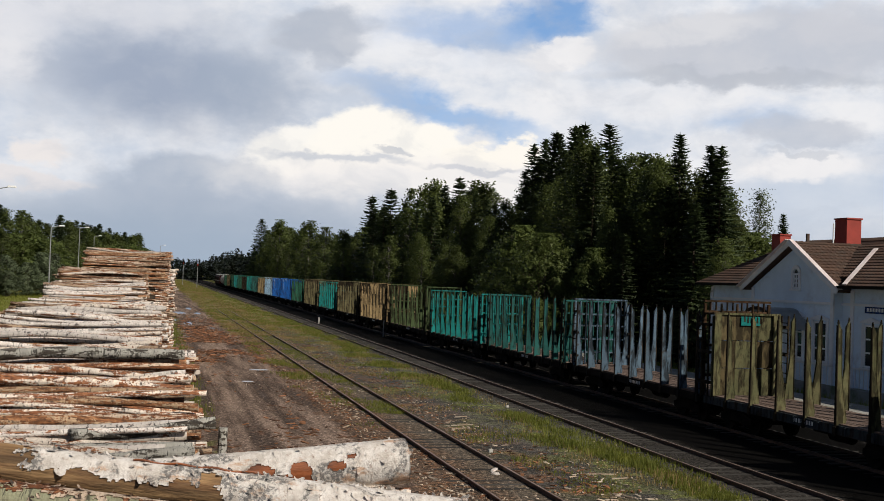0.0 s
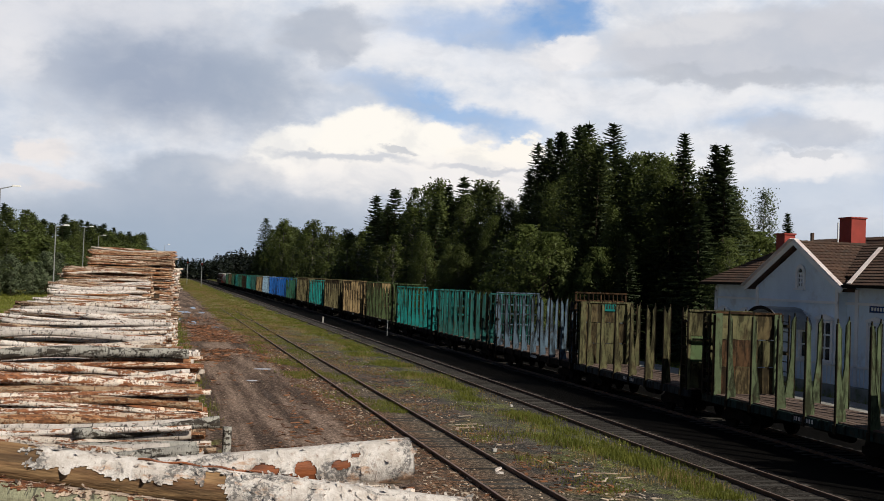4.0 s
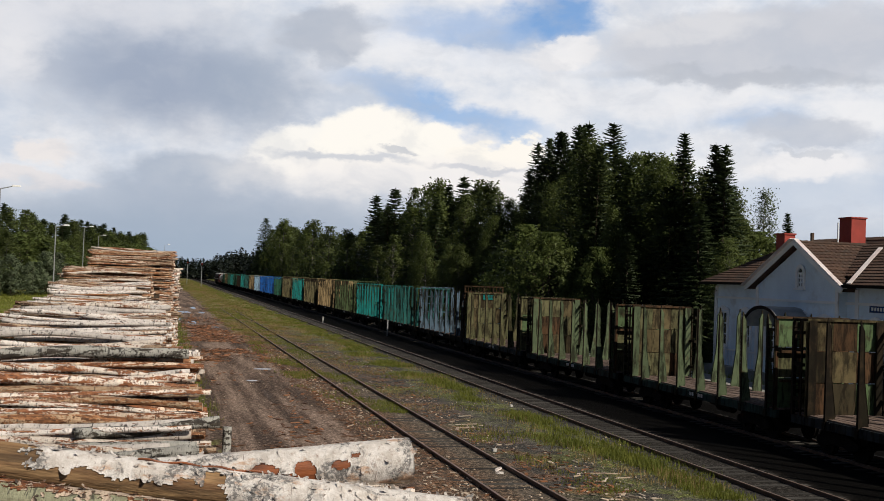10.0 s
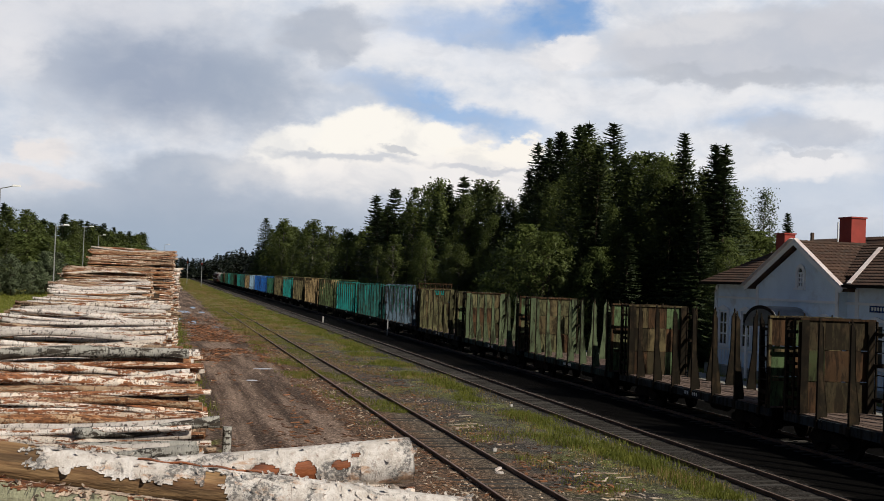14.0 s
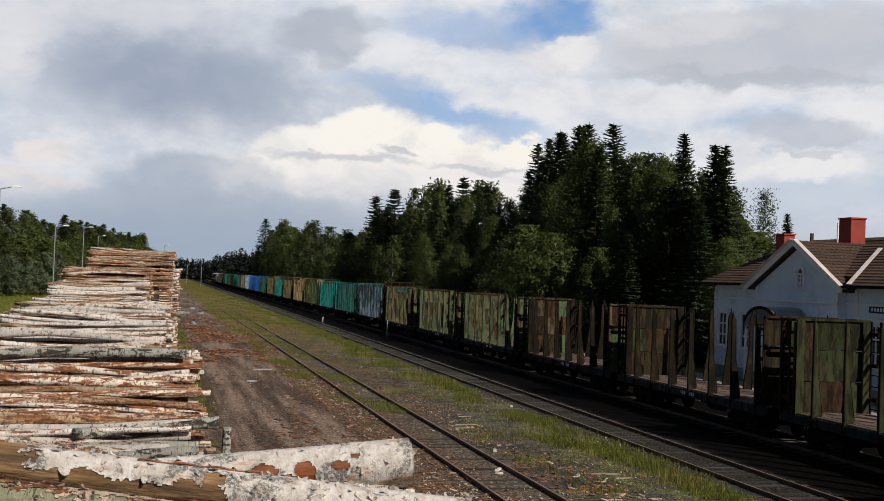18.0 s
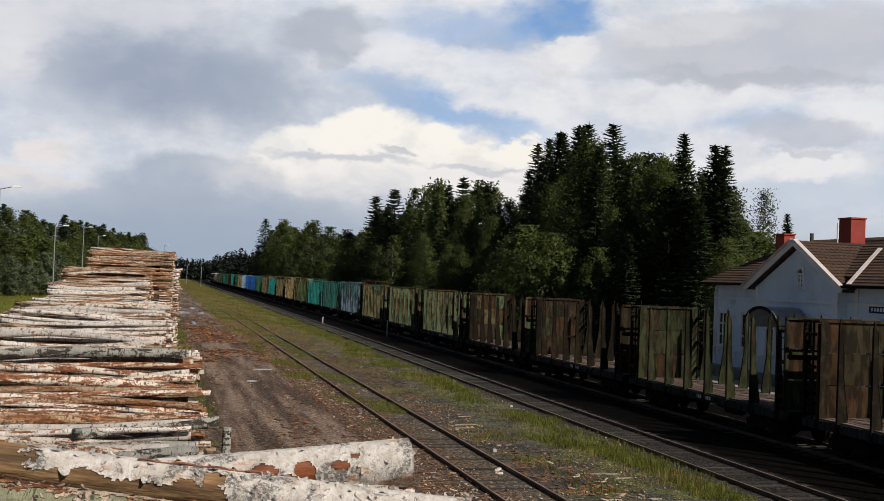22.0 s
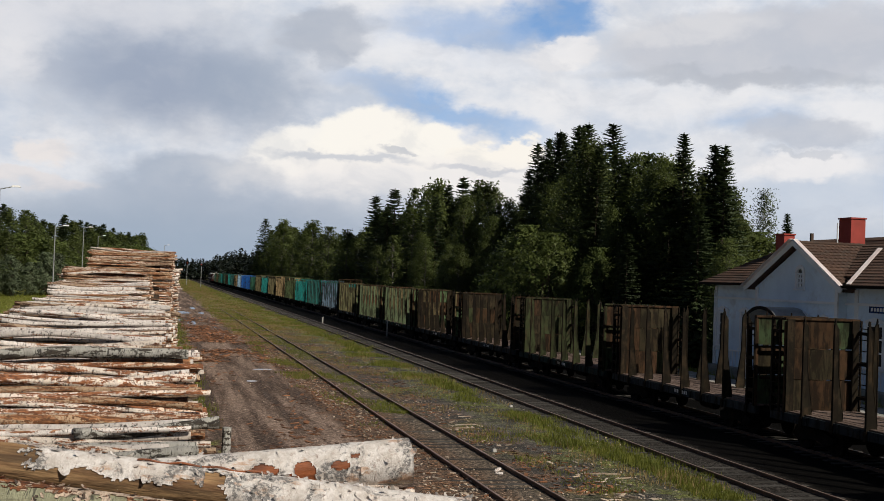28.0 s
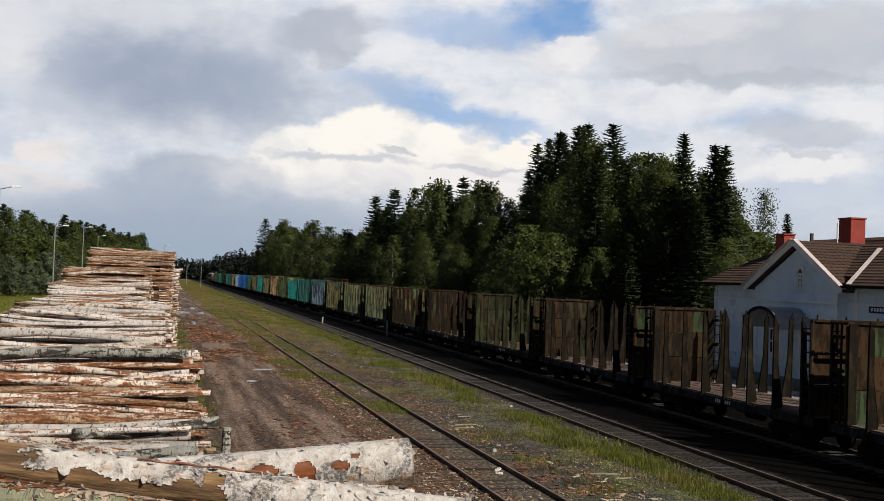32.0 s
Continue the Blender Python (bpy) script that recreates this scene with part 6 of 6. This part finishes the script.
# ---- lamp posts, small posts ----
def make_lamp(x, y, h, s=1):
    t = thing("street_lamp", pose(x, y, 0), "grey metal street lamp with one arm at the wood's edge", "street lamp", "street lamps")
    part("pole", Shape().tube((0, 0, 0), (0, 0, h), 0.09, 0.055, 10), M_GALV, t)
    part("arm", Shape().tube((0, 0, h - 0.05), (0.9, 0, h + 0.18), 0.04, 0.035, 8), M_GALV, t)
    head = Shape().box(1.15, 0, h + 0.22, 0.7, 0.26, 0.14, bevel=0.05, top=(0.8, 0.7))
    part("lamp_head", head, M_LAMP, t, "pale lamp head")


for x, y, h in ((-12.1, 89.5, 11.2), (-11.9, 133, 9.9), (-12.6, 190, 11.8), (-12.9, 238, 11.8), (0.4, 330, 12.4)):
    make_lamp(x, y, h)


def make_post(x, y, h, w, mat, label, name):
    t = thing(name, pose(x, y, 0), label, "post")
    part("post", Shape().box(0, 0, h / 2, w, w, h, bevel=0.02), mat, t)
    part("cap", Shape().box(0, 0, h + 0.02, w * 1.15, w * 1.15, 0.05), mat, t)


make_post(18.3, 129, 0.65, 0.16, M_STONE, "short pale marker post between the tracks", "marker_post")
make_post(20.95, 104.1, 1.45, 0.11, M_GALV, "white fouling post beside the train", "marker_post")


def make_signal(x, y, h):
    t = thing("railway_signal", pose(x, y, 0), "slim railway signal showing a red light far along the line", "railway signal", "signals")
    part("mast", Shape().tube((0, 0, 0), (0, 0, h - 0.4), 0.10, 0.08, 8), M_GALV, t)
    head = part("signal_head", Shape().box(0, 0, h, 0.55, 0.30, 1.0, bevel=0.1), M_STEEL, t, "dark signal head")
    part("signal_light", Shape().tube((0, -0.16, h + 0.15), (0, -0.24, h + 0.15), 0.16, 0.16, 12), M_SIGNAL, head, "red light")
    part("hood", Shape().tube((0, -0.16, h + 0.18), (0, -0.45, h + 0.14), 0.20, 0.18, 12, False), M_STEEL, head)


make_signal(8.9, 420, 8.1)
make_signal(12.7, 380, 7.5)

# ---- grass, scraps, puddles ----
def tufts(name, label, zones, mat, seed, blades=6):
    """Grass in tufts of thin blades, thicker in some patches than in others."""
    rng = random.Random(seed)
    s = Shape()
    for x0, x1, y0, y1, count, h, patchy in zones:
        for i in range(count):
            y = y0 + (y1 - y0) * rng.random() ** 1.5
            x = rng.uniform(x0, x1)
            if noise.noise(Vector((x * 0.55, y * 0.22, seed))) < patchy:
                continue
            grow = h * rng.uniform(0.5, 1.3) * (0.7 + 1.1 * max(0.0, noise.noise(Vector((x * 1.4, y * 0.7, seed + 4)))))
            k = 1.0 + y / 90
            for b in range(blades):
                w = rng.uniform(0, 6.283)
                lean = rng.uniform(0.1, 0.6) * grow
                cx, cy = x + rng.gauss(0, 0.14) * k, y + rng.gauss(0, 0.14) * k
                wide = rng.uniform(0.006, 0.014) * k
                ox, oy = math.cos(w), math.sin(w)
                s.put([(cx - oy * wide, cy + ox * wide, 0.0), (cx + oy * wide, cy - ox * wide, 0.0), (cx + ox * lean, cy + oy * lean, grow * rng.uniform(0.7, 1.1))], [(0, 1, 2)])
    me = bpy.data.meshes.new(name)
    me.from_pydata(s.v, [], s.f)
    me.materials.append(mat)
    tagged(new(name, me), label, "grass", kind="stuff")


tufts("track_grass", "green weeds and grass growing between the tracks",
      [(12.9, 15.3, 26, 180, 5000, 0.17, 0.14), (14.1, 15.4, 27, 140, 3400, 0.19, -0.12), (13.2, 15.2, 28, 120, 900, 0.34, 0.22), (10.6, 13.4, 28, 150, 1300, 0.13, 0.15), (8.7, 10.1, 45, 160, 1500, 0.14, 0.0), (6.5, 11.5, 130, 330, 1500, 0.22, 0.0), (6.8, 8.4, 55, 180, 1500, 0.18, 0.05),
       (11.0, 15.8, 110, 300, 2200, 0.25, 0.0), (6.5, 15.0, 300, 620, 1600, 0.36, -0.1), (15.8, 16.2, 30, 120, 260, 0.2, 0.1), (0.9, 2.0, 40, 140, 700, 0.3, -0.1), (7.4, 8.2, 34, 60, 160, 0.16, 0.15)], M_GRASS, 3, 9)
tufts("dry_weeds", "dry yellow and reddish weeds beside the siding",
      [(10.4, 12.6, 30, 120, 1500, 0.14, 0.12), (13.0, 15.6, 28, 120, 1100, 0.2, 0.05), (7.0, 9.2, 60, 170, 1000, 0.16, 0.1), (11.0, 15.5, 90, 220, 1200, 0.22, 0.0), (6.5, 12.0, 100, 330, 2800, 0.26, -0.1), (6.5, 14.0, 280, 600, 1500, 0.42, -0.1), (10.4, 15.6, 60, 180, 1600, 0.18, 0.1)], M_DRYGRASS, 8, 5)
tufts("meadow_grass", "tall light green grass beyond the timber stacks",
      [(-40, -7, 60, 230, 9000, 0.55, -0.4)], M_GRASS, 12, 5)
tufts("house_grass", "rough grass in front of the station house", [(31, 34.5, 30, 75, 1600, 0.5, -0.3)], M_GRASS, 14, 6)


def scraps(name, label, zones, mat, seed):
    """Small chips and strips of wood and bark lying about."""
    rng = random.Random(seed)
    s = Shape()
    for x0, x1, y0, y1, count, size in zones:
        for i in range(count):
            y = y0 + (y1 - y0) * rng.random() ** 1.6
            x = rng.uniform(x0, x1)
            if noise.noise(Vector((x * 0.4, y * 0.13, seed * 3.1))) < rng.uniform(-0.35, 0.25):
                continue
            l = size * rng.uniform(0.4, 1.8)
            m = Matrix.Rotation(rng.uniform(0, 6.28), 3, "Z") @ Matrix.Rotation(rng.uniform(-0.25, 0.25), 3, "Y")
            s.box(x, y, 0.018, l, l * rng.uniform(0.2, 0.6), 0.022, m)
    me = bpy.data.meshes.new(name)
    me.from_pydata(s.v, [], s.f)
    me.materials.append(mat)
    tagged(new(name, me), label, "wood chips", kind="stuff")


scraps("pale_chips", "pale chips and splinters of wood scattered over the yard",
       [(7.0, 8.6, 26, 90, 1500, 0.05), (10.2, 13.6, 26, 90, 1300, 0.045), (8.6, 10.2, 26, 80, 600, 0.06), (1.4, 7.0, 30, 150, 500, 0.06), (13.0, 16.0, 26, 80, 300, 0.045), (10.4, 13.0, 27, 50, 200, 0.14), (7.0, 8.6, 28, 70, 160, 0.13)], M_CHIP, 5)
scraps("bark_scraps", "brown strips of bark scattered over the yard",
       [(1.8, 6.8, 70, 135, 1500, 0.30), (1.2, 7.2, 34, 170, 1000, 0.20), (6.8, 8.8, 26, 100, 1100, 0.10), (2.0, 6.0, 78, 118, 1400, 0.34), (10.2, 13.0, 28, 90, 600, 0.12)], M_BARKCHIP, 6)


def puddle(x, y, w, l, seed):
    rng = random.Random(seed)
    c = 18
    s = Shape()
    s.put([(x + w / 2 * math.cos(6.283 * i / c) * rng.uniform(0.65, 1.15), y + l / 2 * math.sin(6.283 * i / c) * rng.uniform(0.65, 1.15), 0.006) for i in range(c)], [tuple(range(c))])
    ob = new("puddle", s.mesh("puddle", M_WATER))
    tagged(ob, "shallow rain puddle reflecting the sky on the yard road", "puddle", "puddles", "structure")


for i, (x, y, w, l) in enumerate([(2.0, 210, 1.6, 26), (2.2, 168, 1.5, 16), (2.9, 150, 1.8, 10), (3.3, 122, 1.0, 9), (4.6, 168, 0.8, 10), (5.2, 150, 0.9, 6), (3.7, 76, 0.8, 2.0),
                                  (5.9, 65, 1.2, 1.0), (2.6, 97, 0.5, 3.0), (5.4, 112, 0.7, 2.4), (3.1, 108, 0.5, 4.0), (2.0, 128, 0.7, 5.0), (5.6, 88, 0.6, 1.2), (4.7, 58, 0.7, 0.8)]):
    puddle(x, y, w, l, i)


def scrap_thing(name, label, x, y, l, w, h, rz, mat, cat):
    s = Shape().box(0, 0, h / 2, l, w, h, bevel=w * 0.3, top=(0.9, 0.7))
    ob = new(name, s.mesh(name, mat))
    ob.matrix_basis = pose(x, y, 0.002, 0, 0, rz)
    tagged(ob, label, cat)


scrap_thing("bark_piece", "pale curled piece of birch bark between the rails", 9.85, 31.6, 0.45, 0.10, 0.06, 55, M_BARK[0], "bark")
scrap_thing("bark_piece", "pale curled piece of birch bark between the rails", 9.7, 31.0, 0.24, 0.10, 0.05, -20, M_BARK[0], "bark")
scrap_thing("stone", "pale stone lying beside the siding", 10.75, 35.0, 0.18, 0.13, 0.10, 30, M_STONE, "stone")
scrap_thing("stone", "pale stone lying in the gravel", 15.3, 47.5, 0.16, 0.12, 0.09, 10, M_STONE, "stone")
for i, (x, y, l, rz) in enumerate([(11.6, 41.5, 1.3, 12), (11.3, 40.6, 1.0, 8), (12.9, 30.8, 1.2, -6), (13.2, 30.1, 0.8, 14), (12.2, 44, 0.8, 20), (7.0, 41, 0.9, 60)]):
    scrap_thing("split_stick", "pale split stick lying on the gravel", x, y, l * 0.8, 0.04, 0.03, rz, M_CHIP, "stick")
stake_ = thing("wooden_stake", pose(1.12, 18.6, 0), "upright grey wooden stake holding the end of the log stack", "stake")
part("stake", Shape().tube((0, 0, 0), (0.02, 0, 3.02), 0.085, 0.075, 10), M_BARK[2], stake_)

# ---- movement ----
def motions():
    for wagon, y0, wheels in MOVING:
        walk(wagon, [(t, pose(TRAIN_X, y0 + d, RAIL_TOP)) for t, d in TRAIN])
    # the wheels of the wagons that pass close by roll along
    times, ways = [t for t, d in TRAIN], [d for t, d in TRAIN]
    steps = [i / 6 for i in range(193)]
    rolled = [(t, -math.degrees(float(np.interp(t, times, ways)) / 0.475)) for t in steps]
    for wagon, y0, wheels in MOVING:
        if y0 < 75:
            for wheel in wheels:
                dy = wheel.matrix_basis.translation.y
                walk(wheel, [(t, pose(0, dy, 0.475, turn)) for t, turn in rolled])


motions()
